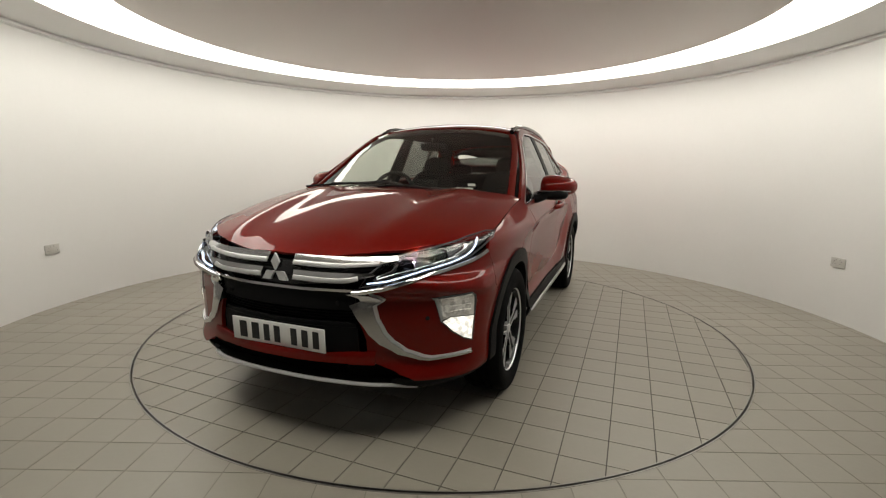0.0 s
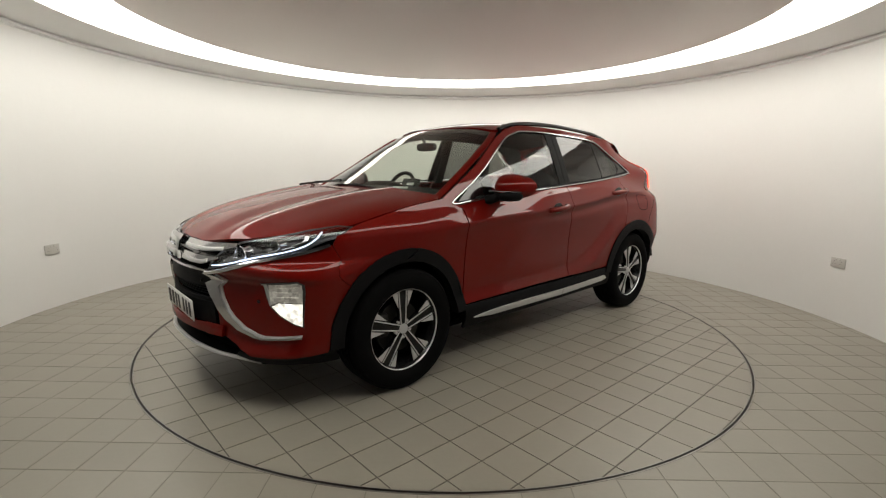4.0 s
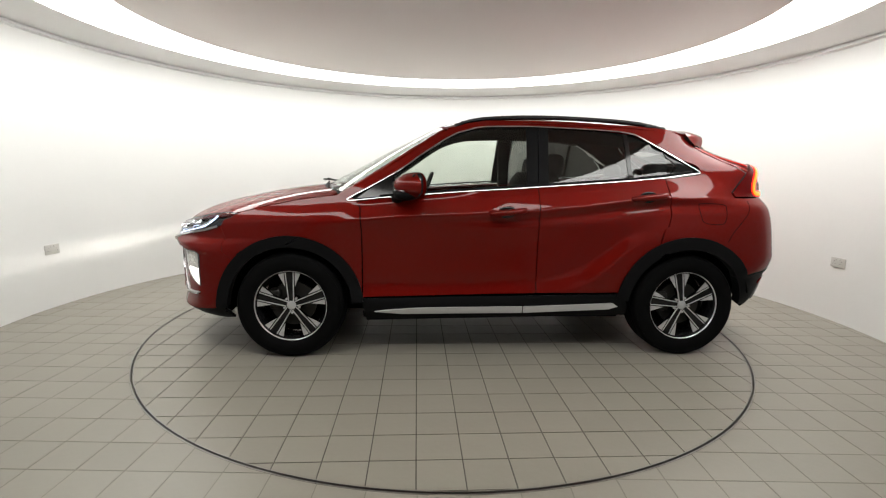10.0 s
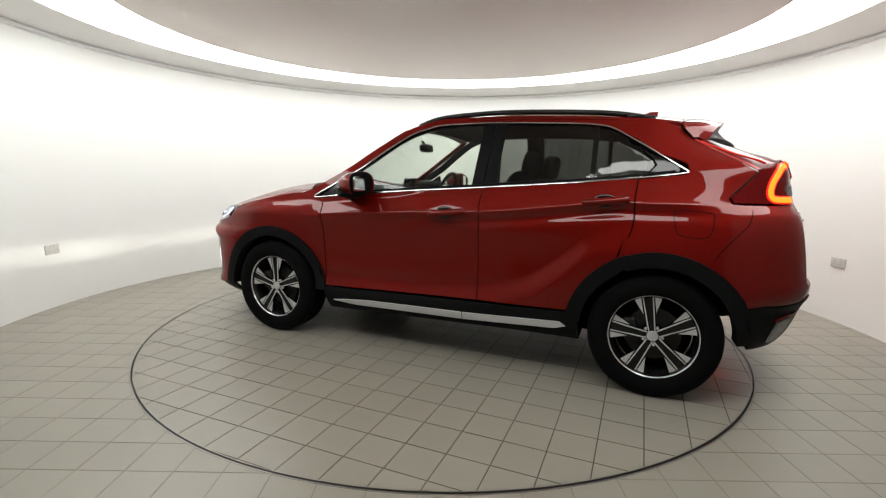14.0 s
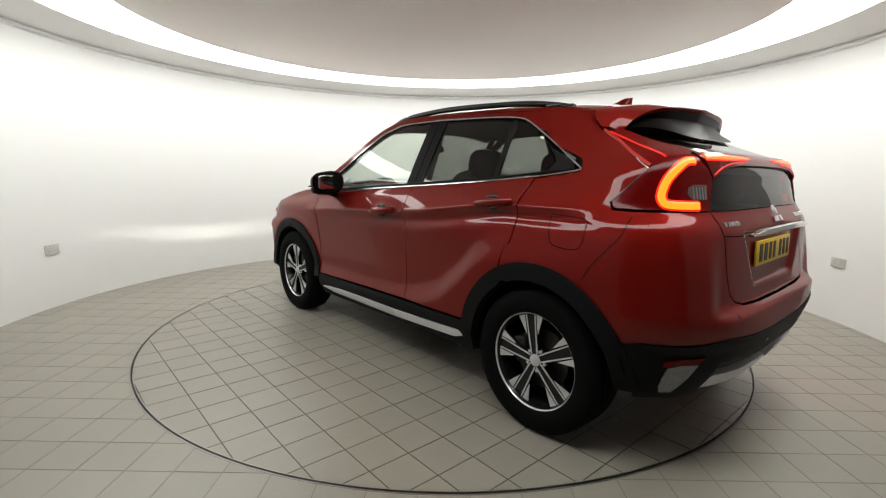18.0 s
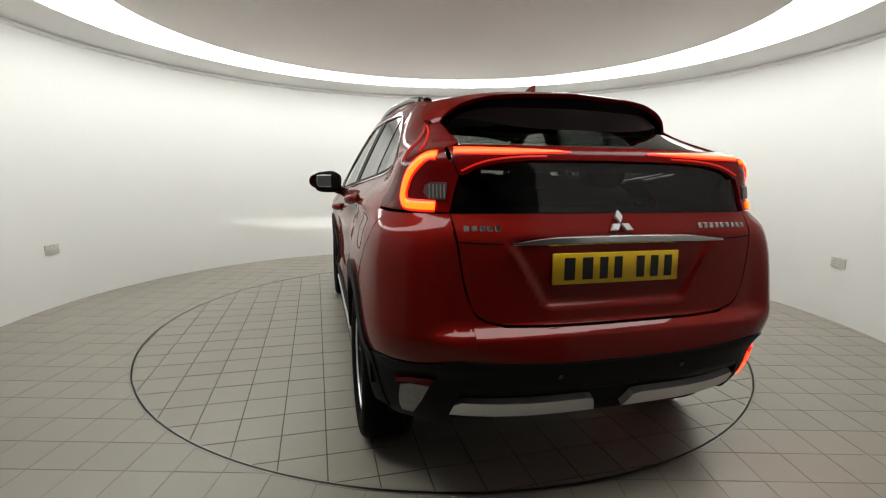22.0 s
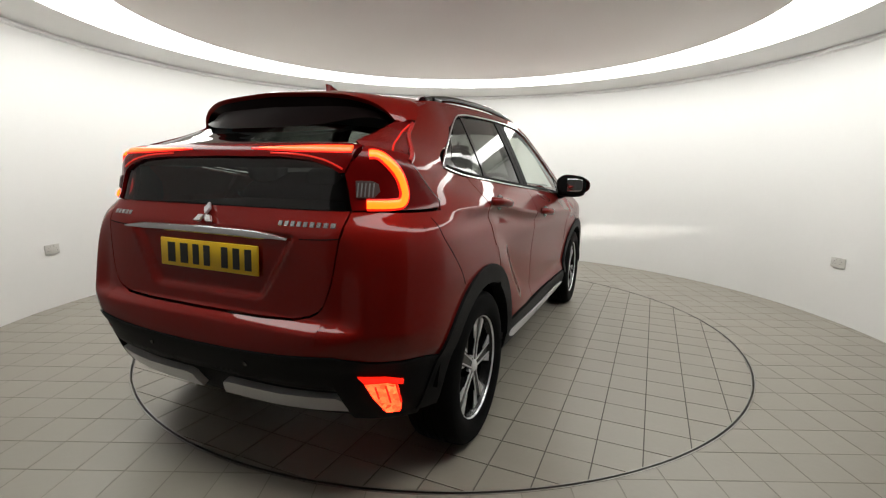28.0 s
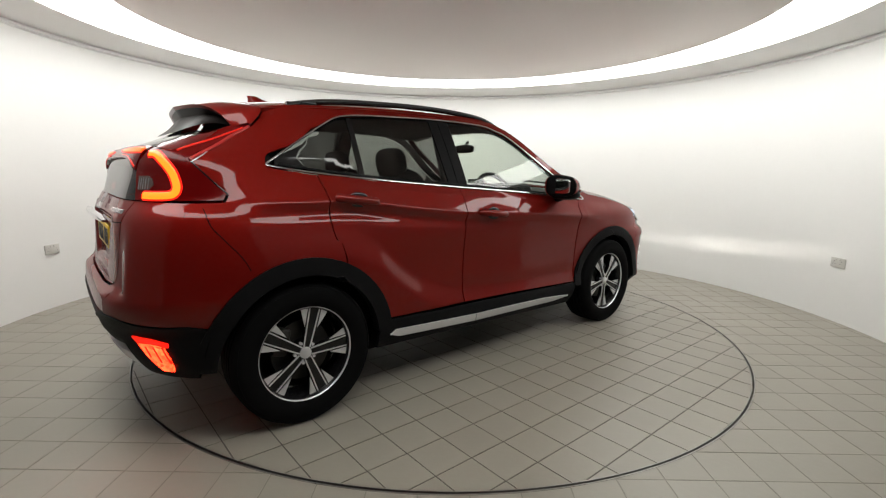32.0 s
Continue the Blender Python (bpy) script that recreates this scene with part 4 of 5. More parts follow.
def headlamp(s):
    outline = [F(0.405, 0.742), F(0.50, 0.762), F(0.64, 0.804), F(0.73, 0.832), F(0.79, 0.858), S(1.80, 0.893), S(1.70, 0.930), S(1.655, 0.955), S(1.72, 0.962), S(1.85, 0.944), F(0.73, 0.931), F(0.66, 0.908), F(0.57, 0.886), F(0.50, 0.862), F(0.44, 0.80)]
    h = skin("headlamp", outline, LAMP_DARK, car, "clear headlamp with projector and lit day-light strip", -0.055, s, 0.03, 0.002)
    skin("lens", outline, LAMP_GLASS, h, "clear lens", 0.001, s, 0.025, 0.0).visible_shadow = False
    # walls of the housing
    strip("housing_rim", outline, LAMP_DARK, h, wide=0.006, high=0.004, off=-0.002, sides=(s,), closed=True)
    drl = smooth_path([F(0.44, 0.762), F(0.56, 0.788), F(0.66, 0.820), F(0.745, 0.846), F(0.785, 0.872), S(1.835, 0.905), S(1.80, 0.938)], 5)
    strip("day_light", drl, DRL_GLOW, h, "lit white day-light strip", wide=0.0055, high=0.005, off=-0.006, sides=(s,))
    for y, z, r in ((0.585, 0.850, 0.030), (0.705, 0.893, 0.024)):
        p = body(*F(y, z), -0.045)
        bm = lathe([(r * 1.28, 0.045), (r * 1.25, 0.050), (r * 1.0, 0.030), (r * 1.28, 0.0)], 28)
        turn = Vector((0.96, 0.28, 0.0)).to_track_quat("Z", "Y").to_matrix().to_4x4()
        bm.transform(Matrix.Translation(p) @ turn)
        if s < 0:
            bm.transform(Matrix.Diagonal((1, -1, 1, 1)))
        part("projector_bezel", bm, REFLECTOR, h, smooth=50)
        bm = lathe([(0.0, 0.040), (r * 0.5, 0.037), (r * 0.85, 0.028), (r, 0.012)], 24)
        bm.transform(Matrix.Translation(p) @ turn)
        if s < 0:
            bm.transform(Matrix.Diagonal((1, -1, 1, 1)))
        part("projector_lens", bm, GLOSS_BLACK, h, smooth=60)
    p = body(*F(0.64, 0.862), -0.012)
    beam_box(h, (p.x, s * p.y, p.z), pose(0, 0, 0, 0, 0, 4 * s) @ pose(0, 0, 0, 0, 14, 0), 0.07, 0.003, 0.040, BEAM)
    for a, b, c in (((0.47, 0.79), (0.53, 0.815), (0.545, 0.862)), ((0.75, 0.87), (0.775, 0.895), (0.765, 0.925))):
        path = smooth_path([F(*a), F(*b), F(*c)], 4)
        strip("reflector_blade", path, REFLECTOR, h, wide=0.022, high=0.012, off=-0.032, sides=(s,))
    path = smooth_path([F(0.46, 0.782), F(0.58, 0.812), F(0.68, 0.842), F(0.76, 0.868)], 4)
    strip("reflector_shelf", path, REFLECTOR, h, wide=0.014, high=0.012, off=-0.03, sides=(s,))


def beam_box(parent, centre, rot, wide, tall, deep, glow):
    """A lamp's light source at the back of a dark slot, which throws a flat beam."""
    bm = bmesh.new()
    for dz in (1, -1):
        box(bm, (-deep / 2, 0, dz * (tall / 2 + 0.002)), (deep, wide + 0.008, 0.004))
    for dy in (1, -1):
        box(bm, (-deep / 2, dy * (wide / 2 + 0.002), 0), (deep, 0.004, tall))
    box(bm, (-deep - 0.003, 0, 0), (0.004, wide + 0.008, tall + 0.008))
    o = part("beam_slot", bm, UNDER, parent)
    o.matrix_basis = pose(*centre) @ rot
    bm = bmesh.new()
    box(bm, (-deep + 0.001, 0, 0), (0.002, wide, tall))
    b = part("bulb", bm, glow, parent, "lit lamp element")
    b.matrix_basis = pose(*centre) @ rot


def fog_lamp(s):
    outline = [F(0.672, 0.693), F(0.75, 0.703), F(0.823, 0.709), F(0.828, 0.60), F(0.820, 0.474), F(0.79, 0.492), F(0.748, 0.528), F(0.708, 0.580)]
    f = skin("fog_lamp", outline, LAMP_DARK, car, "fog lamp cluster, lit white below", 0.002, s, 0.03, 0.02)
    lit = [F(0.716, 0.580), F(0.745, 0.598), F(0.822, 0.594), F(0.816, 0.482), F(0.79, 0.498), F(0.752, 0.533)]
    skin("lit_reflector", lit, FOG_WHITE, f, "lit white reflector", 0.004, s, 0.03, 0.004)
    up = [F(0.700, 0.686), F(0.818, 0.702), F(0.822, 0.599), F(0.745, 0.603), F(0.718, 0.590)]
    skin("indicator", up, FOG_DIM, f, "clear indicator above", 0.004, s, 0.03, 0.004)
    for k in range(3):
        z = 0.625 + 0.024 * k
        strip("indicator_ridge", [F(0.740, z), F(0.812, z + 0.003)], FOG_DIM, f, wide=0.007, high=0.006, off=0.004, sides=(s,))
    skin("bezel", [F(0.676, 0.691), F(0.698, 0.690), F(0.717, 0.590), F(0.710, 0.582)], SATIN, f, "", 0.0045, s, 0.03, 0.004)
    skin("lens", outline, LAMP_GLASS, f, "clear lens", 0.008, s, 0.03, 0.0)


front_end()


# ---- rear end ----
def box_step(v, lo, hi, soft):
    a = max(0.0, min(1.0, (v - lo) / soft))
    b = max(0.0, min(1.0, (hi - v) / soft))
    return a * a * (3 - 2 * a) * b * b * (3 - 2 * b)


gate_low = spline((0.0, 0.716), (0.30, 0.718), (0.44, 0.724), (0.50, 0.739), (0.53, 0.755), (0.551, 0.778))
window_top = spline((0.0, 1.280), (0.30, 1.277), (0.44, 1.266), (0.52, 1.246), (0.562, 1.222), (0.580, 1.185), (0.597, 1.145), (0.612, 1.106))


def rear_sheet(name, half, mat, parent, label="", off=0.0, da=0.02, db=0.02, thick=0.018, dent=None):
    """A panel across the tail from half its outline, (y, z) from the middle of the top to the middle of the foot."""
    poly = list(half) + [(-y, z) for y, z in reversed(half) if y > 1e-6]

    def place(a, b):
        p = body(R(abs(a), b)[0], b, off)
        return Vector((p.x - (dent(abs(a), b) if dent else 0.0), p.y if a >= 0 else -p.y, p.z))
    return sheet(name, poly, place, lambda a, b: normal_of(place, a, b, (-1, 0, 0)), mat, parent, label, da=da, db=db, thick=thick)


def rear_end():
    def recess(y, z):
        return -0.022 * box_step(y, -9, 0.44 - 0.62 * max(0.0, 1.0 - z), 0.05) * box_step(z, 0.765, 1.02, 0.028)
    gate_side = [(0.612, 1.097), (0.606, 1.05), (0.600, 1.0), (0.593, 0.95), (0.585, 0.90), (0.575, 0.85), (0.566, 0.82), (0.551, 0.778)]
    foot = (0.53, 0.50, 0.44, 0.30, 0.0)
    gate = rear_sheet("tailgate", [(0.0, 1.097)] + gate_side + [(y, gate_low(y)) for y in foot], PAINT, car, da=0.016, db=0.012, dent=recess)
    strip("gate_seam", smooth_path([R(y, z) for y, z in ((0.602, 1.008), (0.54, 1.003), (0.45, 1.0))], 4), UNDER, gate, wide=0.004, high=0.0012)
    rear_sheet("rear_bumper", [(0.0, gate_low(0.0) - 0.008)] + [(y, gate_low(y) - 0.008) for y in (0.30, 0.44, 0.50, 0.53, 0.551)] + [(0.551, 0.615), (0.40, 0.603), (0.20, 0.593), (0.0, 0.590)], PAINT, car, da=0.03, db=0.010)
    edge = [R(y + 0.006, z) for y, z in gate_side[:-1]] + [R(0.551, z) for z in (0.772, 0.74, 0.71, 0.68, 0.65, 0.615)] + [R(0.612, 0.617), R(0.72, 0.600), R(0.80, 0.590)]
    edge += [S(-1.84, 0.585), S(-1.845, 0.75), S(-1.84, 0.90), S(-1.83, 1.00), S(-1.80, 1.090)]
    both("rear_corner", edge, PAINT, car, step=0.022)
    strip("bumper_seam", side(smooth_path([(-1.745, 1.07), (-1.73, 1.0), (-1.685, 0.94), (-1.62, 0.86), (-1.588, 0.80)], 5)), UNDER, car, wide=0.004, high=0.0012)
    across("rear_cladding", lambda y: 0.325 + 0.03 * y, lambda y: 0.587 + 0.03 * (y / 0.6) ** 2, BLACK, car, y1=0.612, front=False, off=0.006,
           dent=lambda y, z: -0.035 * box_step(z, 0.26, 0.485, 0.02) * box_step(y, -9, 0.62, 0.05))
    wrap = [R(0.612, 0.617), R(0.72, 0.596), R(0.80, 0.586), S(-1.84, 0.580), S(-1.77, 0.562)] + side(arc(-AXLE, HUB_Z, 0.462, 152, 182, 6)) + [S(-1.79, 0.330), S(-1.84, 0.330), R(0.76, 0.333), R(0.68, 0.335), R(0.612, 0.343)]
    both("rear_cladding_end", wrap, BLACK, car, off=0.006)
    for s in (1, -1):
        poly = [(0.060, 0.362), (0.085, 0.420), (0.110, 0.428), (0.35, 0.430), (0.58, 0.440), (0.60, 0.428), (0.632, 0.380), (0.55, 0.378), (0.30, 0.366)]
        sheet("skid_plate", [(s * y, z) for y, z in poly], lambda a, b: Vector((body(*R(abs(a), b)).x - 0.004, a, b)),
              lambda a, b: normal_of(lambda q, w: body(*R(abs(q), w)), a, b, (-1, 0, 0)), SATIN, car, "satin silver skid plate", da=0.04, db=0.03, thick=0.03)
    # glass and lamps
    rear_sheet("rear_window", [(y, window_top(y)) for y in (0.0, 0.30, 0.44, 0.52, 0.562, 0.580, 0.597, 0.612)] + [(0.612, 1.102), (0.0, 1.102)], TINT, car, "dark tinted lower rear window", off=-0.006, da=0.04, db=0.03, thick=0.004)
    across("upper_rear_window", lambda y: 1.330, lambda y: 1.440 - 0.02 * (y / 0.45) ** 2, TINT, car, "dark tinted upper rear window", y1=0.545, front=False, off=-0.008, thick=0.004)
    rear_sheet("light_bar", [(0.0, 1.328), (0.30, 1.327), (0.55, 1.324), (0.606, 1.318), (0.594, 1.262), (0.578, 1.226)] + [(y, window_top(y) + 0.003) for y in (0.562, 0.52, 0.44, 0.30, 0.0)], RED_LENS, car, "red full-width light bar", off=0.008, da=0.03, db=0.02, thick=0.03)
    across("bar_back", lambda y: 1.25, lambda y: 1.345, LINING, car, y1=0.58, front=False, off=-0.03, thick=0.0)
    for s in (1, -1):
        ys = (0.20, 0.26, 0.32, 0.38, 0.44, 0.50, 0.55, 0.59)
        strip("bar_light", [R(y, 1.309 - 0.004 * (y / 0.55) ** 2) for y in ys], BAR_GLOW, car, "lit red light strip", wide=0.020, high=0.005, off=0.008, sides=(s,), widths=[0.007, 0.013, 0.018, 0.022, 0.025, 0.027, 0.029, 0.030])
        strip("bar_halo", [R(y, 1.308 - 0.004 * (y / 0.55) ** 2) for y in (0.16,) + ys], LAMP_EDGE, car, "dim red edge of the light strip", wide=0.03, high=0.003, off=0.008, sides=(s,), widths=[0.006, 0.012, 0.018, 0.023, 0.027, 0.030, 0.031, 0.032, 0.032])
        strip("bar_branch", smooth_path([R(0.26, 1.292), R(0.40, 1.285), R(0.50, 1.268), R(0.572, 1.238)], 4), BLADE_GLOW, car, "dim red light line", wide=0.007, high=0.004, off=0.008, sides=(s,))
        tail_lamp(s)
        rear_fog(s)
        # red pillar trim from the lamp up to the spoiler
        pil = [S(-1.455, 1.450), S(-1.565, 1.390), S(-1.68, 1.325), S(-1.770, 1.270), S(-1.805, 1.302), R(0.590, 1.328), R(0.552, 1.345), R(0.549, 1.39), R(0.545, 1.43), S(-1.47, 1.470)]
        skin("pillar_trim", pil, RED_LENS, car, "dark red lens panel", -0.002, s, 0.03, 0.01)
        strip("pillar_blade", smooth_path([S(-1.50, 1.428), S(-1.585, 1.392), S(-1.70, 1.348), S(-1.80, 1.310)], 4), BLADE_GLOW, car, "thin lit red blade", wide=0.007, high=0.004, off=0.0, sides=(s,))
        bar_path = smooth_path([S(-1.470, 1.438), S(-1.565, 1.383), S(-1.68, 1.318), S(-1.765, 1.272)], 4)
        strip("quarter_strip", bar_path, TRIM_RED, car, "glossy red trim strip", wide=0.016, high=0.006, off=0.0, sides=(s,))
        strip("quarter_strip_edge", [(u - 0.004, z - 0.010) for u, z in bar_path], SATIN, car, wide=0.004, high=0.003, sides=(s,))
        side_gap = [S(-1.762, 1.262), S(-1.69, 1.18), S(-1.638, 1.125)]
        strip("lamp_seal", smooth_path(side_gap, 4), GLOSS_BLACK, car, wide=0.008, high=0.003, sides=(s,))
    bar = smooth_path([(-2.052, -0.425, 1.000), (-2.068, -0.25, 1.010), (-2.074, 0, 1.013), (-2.068, 0.25, 1.010), (-2.052, 0.425, 1.000)], 6)
    ribbon("tailgate_chrome", bar, CHROME, car, "chrome strip above the plate", wide=0.026, high=0.014, normals=[(-1, 0, 0.15)] * len(bar), widths=[0.008 + 0.020 * min(1, 7 * (0.425 - abs(p[1])) + 0.05) for p in bar])
    plate("number_plate", YELLOW_PLATE, (-2.030, 0, 0.905), pose(0, 0, 0, 0, 0, 180) @ pose(0, 0, 0, 0, -2, 0), car)
    emblem((-2.024, 0, 1.060), 0.095, pose(0, 0, 0, 0, 0, 180) @ pose(0, 0, 0, 0, -30, 0), car, SATIN)
    for y0, y1, n in ((0.582, 0.448, 5), (-0.345, -0.585, 9)):
        for k in range(n):
            ya = y0 + (y1 - y0) * (k + 0.5) / n
            p, q = body(*R(abs(ya), 1.050)), body_normal(*R(abs(ya), 1.050))
            o = part("badge_bar", rounded_box((0, 0, 0), (0.005, abs(y1 - y0) / n * 0.72, 0.020), 0.002, 1), CHROME, car)
            o.matrix_basis = Matrix.Translation((p.x, ya, p.z)) @ Vector((q.x, q.y * (1 if ya > 0 else -1), q.z)).to_track_quat("X", "Z").to_matrix().to_4x4()
    for y in (0.70, 0.25, -0.25, -0.70):
        uv = R(abs(y), 0.545)
        p, q = body(*uv, 0.006), body_normal(*uv)
        bm = bmesh.new()
        bmesh.ops.create_cone(bm, cap_ends=True, segments=16, radius1=0.011, radius2=0.010, depth=0.006)
        o = part("parking_sensor", bm, GLOSS_BLACK, car, smooth=40)
        o.matrix_basis = Matrix.Translation((p.x, y, p.z)) @ Vector((q.x, q.y * (1 if y > 0 else -1), q.z)).to_track_quat("Z", "Y").to_matrix().to_4x4()
    # roof spoiler: red shelf curving down at its ends, black hollow below
    root = [(-1.436, 0.0, top(-1.436, 0.0).z), (-1.434, 0.30, top(-1.434, 0.30).z), (-1.42, 0.50, top(-1.42, 0.50).z), (-1.405, 0.570, 1.530), (-1.42, 0.594, 1.497), (-1.462, 0.606, 1.450)]
    lip = [(-1.672, 0.0, 1.562), (-1.640, 0.30, 1.551), (-1.600, 0.44, 1.525), (-1.570, 0.51, 1.490), (-1.550, 0.540, 1.457), (-1.530, 0.560, 1.428)]
    root, lip = smooth_path(root, 6), smooth_path(lip, 6)
    root = [(x, -y, z) for x, y, z in root[:0:-1]] + root
    lip = [(x, -y, z) for x, y, z in lip[:0:-1]] + lip
    bm = bmesh.new()
    hollow = bmesh.new()
    rows, dark = [], []
    for a, b in zip(root, lip):
        a, b = Vector(a), Vector(b)
        row = [bm.verts.new(a.lerp(b, k) + Vector((0, 0, 0.010 * math.sin(math.pi * k)))) for k in (0, 0.2, 0.4, 0.6, 0.8, 0.94)]
        edge = b + Vector((0.004, 0, -0.008))
        row += [bm.verts.new(b), bm.verts.new(edge), bm.verts.new(b + Vector((0.014, 0, -0.016)))]
        rows.append(row)
        g = body(*R(abs(b.y) * 0.90, 1.408 + 0.012 * (abs(b.y) / 0.56) ** 4), 0.003)
        deep = Vector((g.x, b.y * 0.90, g.z))
        under = b + Vector((0.014, 0, -0.016))
        deep = deep.lerp(under + Vector((0.035, -0.04 * b.y, -0.004)), min(1.0, abs(b.y) / 0.56) ** 5)
        dark.append([hollow.verts.new(v) for v in (under, under.lerp(deep, 0.35) + Vector((0.042, 0, 0.008)), under.lerp(deep, 0.7) + Vector((0.030, 0, 0.004)), deep)])
    for p, q in zip(rows, rows[1:]):
        for j in range(8):
            bm.faces.new((p[j], q[j], q[j + 1], p[j + 1]))
    for p, q in zip(dark, dark[1:]):
        for j in range(3):
            hollow.faces.new((p[j], q[j], q[j + 1], p[j + 1]))
    sp = part("spoiler", bm, PAINT, car, "red roof spoiler", smooth=50)
    part("hollow", hollow, SPOILER_BLACK, sp, "black hollow under the spoiler", smooth=50)


def tail_lamp(s):
    outline = [S(-1.645, 1.128), S(-1.662, 1.100), R(0.73, 1.100), R(0.619, 1.100), R(0.600, 1.165), R(0.580, 1.222), R(0.596, 1.262), R(0.612, 1.318), R(0.64, 1.318), S(-1.80, 1.295), S(-1.765, 1.262), S(-1.695, 1.180)]
    t = skin("tail_lamp", outline, RED_LENS, car, "red tail lamp with a lit orange hook", 0.004, s, 0.025, 0.03)
    back = [S(-1.66, 1.10), R(0.60, 1.09), R(0.55, 1.18), R(0.55, 1.33), S(-1.78, 1.31), S(-1.68, 1.18)]
    skin("lamp_back", back, LINING, t, "", -0.05, s, 0.04, 0.0)
    hook = smooth_path([(2.585, 1.290), (2.505, 1.284), (2.415, 1.233), (2.372, 1.168), (2.385, 1.130), (2.44, 1.120), (2.60, 1.119)], 5)
    strip("glow_edge", hook, LAMP_EDGE, t, "red glowing edge", wide=0.042, high=0.004, off=0.005, sides=(s,))
    strip("glow", hook, LAMP_GLOW, t, "lit orange hook", wide=0.029, high=0.006, off=0.007, sides=(s,))
    inner = [R(0.625, 1.142), R(0.675, 1.142), R(0.690, 1.165), R(0.684, 1.190), R(0.668, 1.200), R(0.618, 1.200)]
    skin("clear_cluster", inner, AMBER, t, "clear reversing lamp", 0.008, s, 0.03, 0.006)
    for k in range(5):
        y = 0.628 + 0.011 * k
        strip("cluster_rib", [R(y, 1.146), R(y, 1.192)], CLEAR_LAMP, t, wide=0.005, high=0.002, off=0.008, sides=(s,))


def rear_fog(s):
    lens = [R(0.684, 0.507), R(0.735, 0.506), R(0.768, 0.490), R(0.770, 0.44), R(0.765, 0.40), R(0.755, 0.378), R(0.722, 0.380), R(0.702, 0.444)]
    lit = s < 0
    f = skin("rear_fog_lamp", lens, FOG_RED if lit else CLEAR_LAMP, car, "lit red rear fog lamp" if lit else "clear reversing lamp in the bumper", 0.014, s, 0.03, 0.02)
    if lit:
        for y, z in ((0.715, 0.448), (0.742, 0.425), (0.768, 0.42)):
            strip("lens_rib", [R(y, z), R(y - 0.004, 0.497)], LAMP_EDGE, f, wide=0.007, high=0.003, off=0.014, sides=(s,))
    top_lens = [R(0.684, 0.511), R(0.74, 0.510), R(0.780, 0.494), R(0.783, 0.512), R(0.74, 0.532), R(0.668, 0.540)]
    # no lamp behind it: over the lit fog lamp a dim glow is added
    skin("reflector", top_lens, LAMP_EDGE if lit else RED_LENS, f, "red reflector", 0.015, s, 0.03, 0.02)


rear_end()


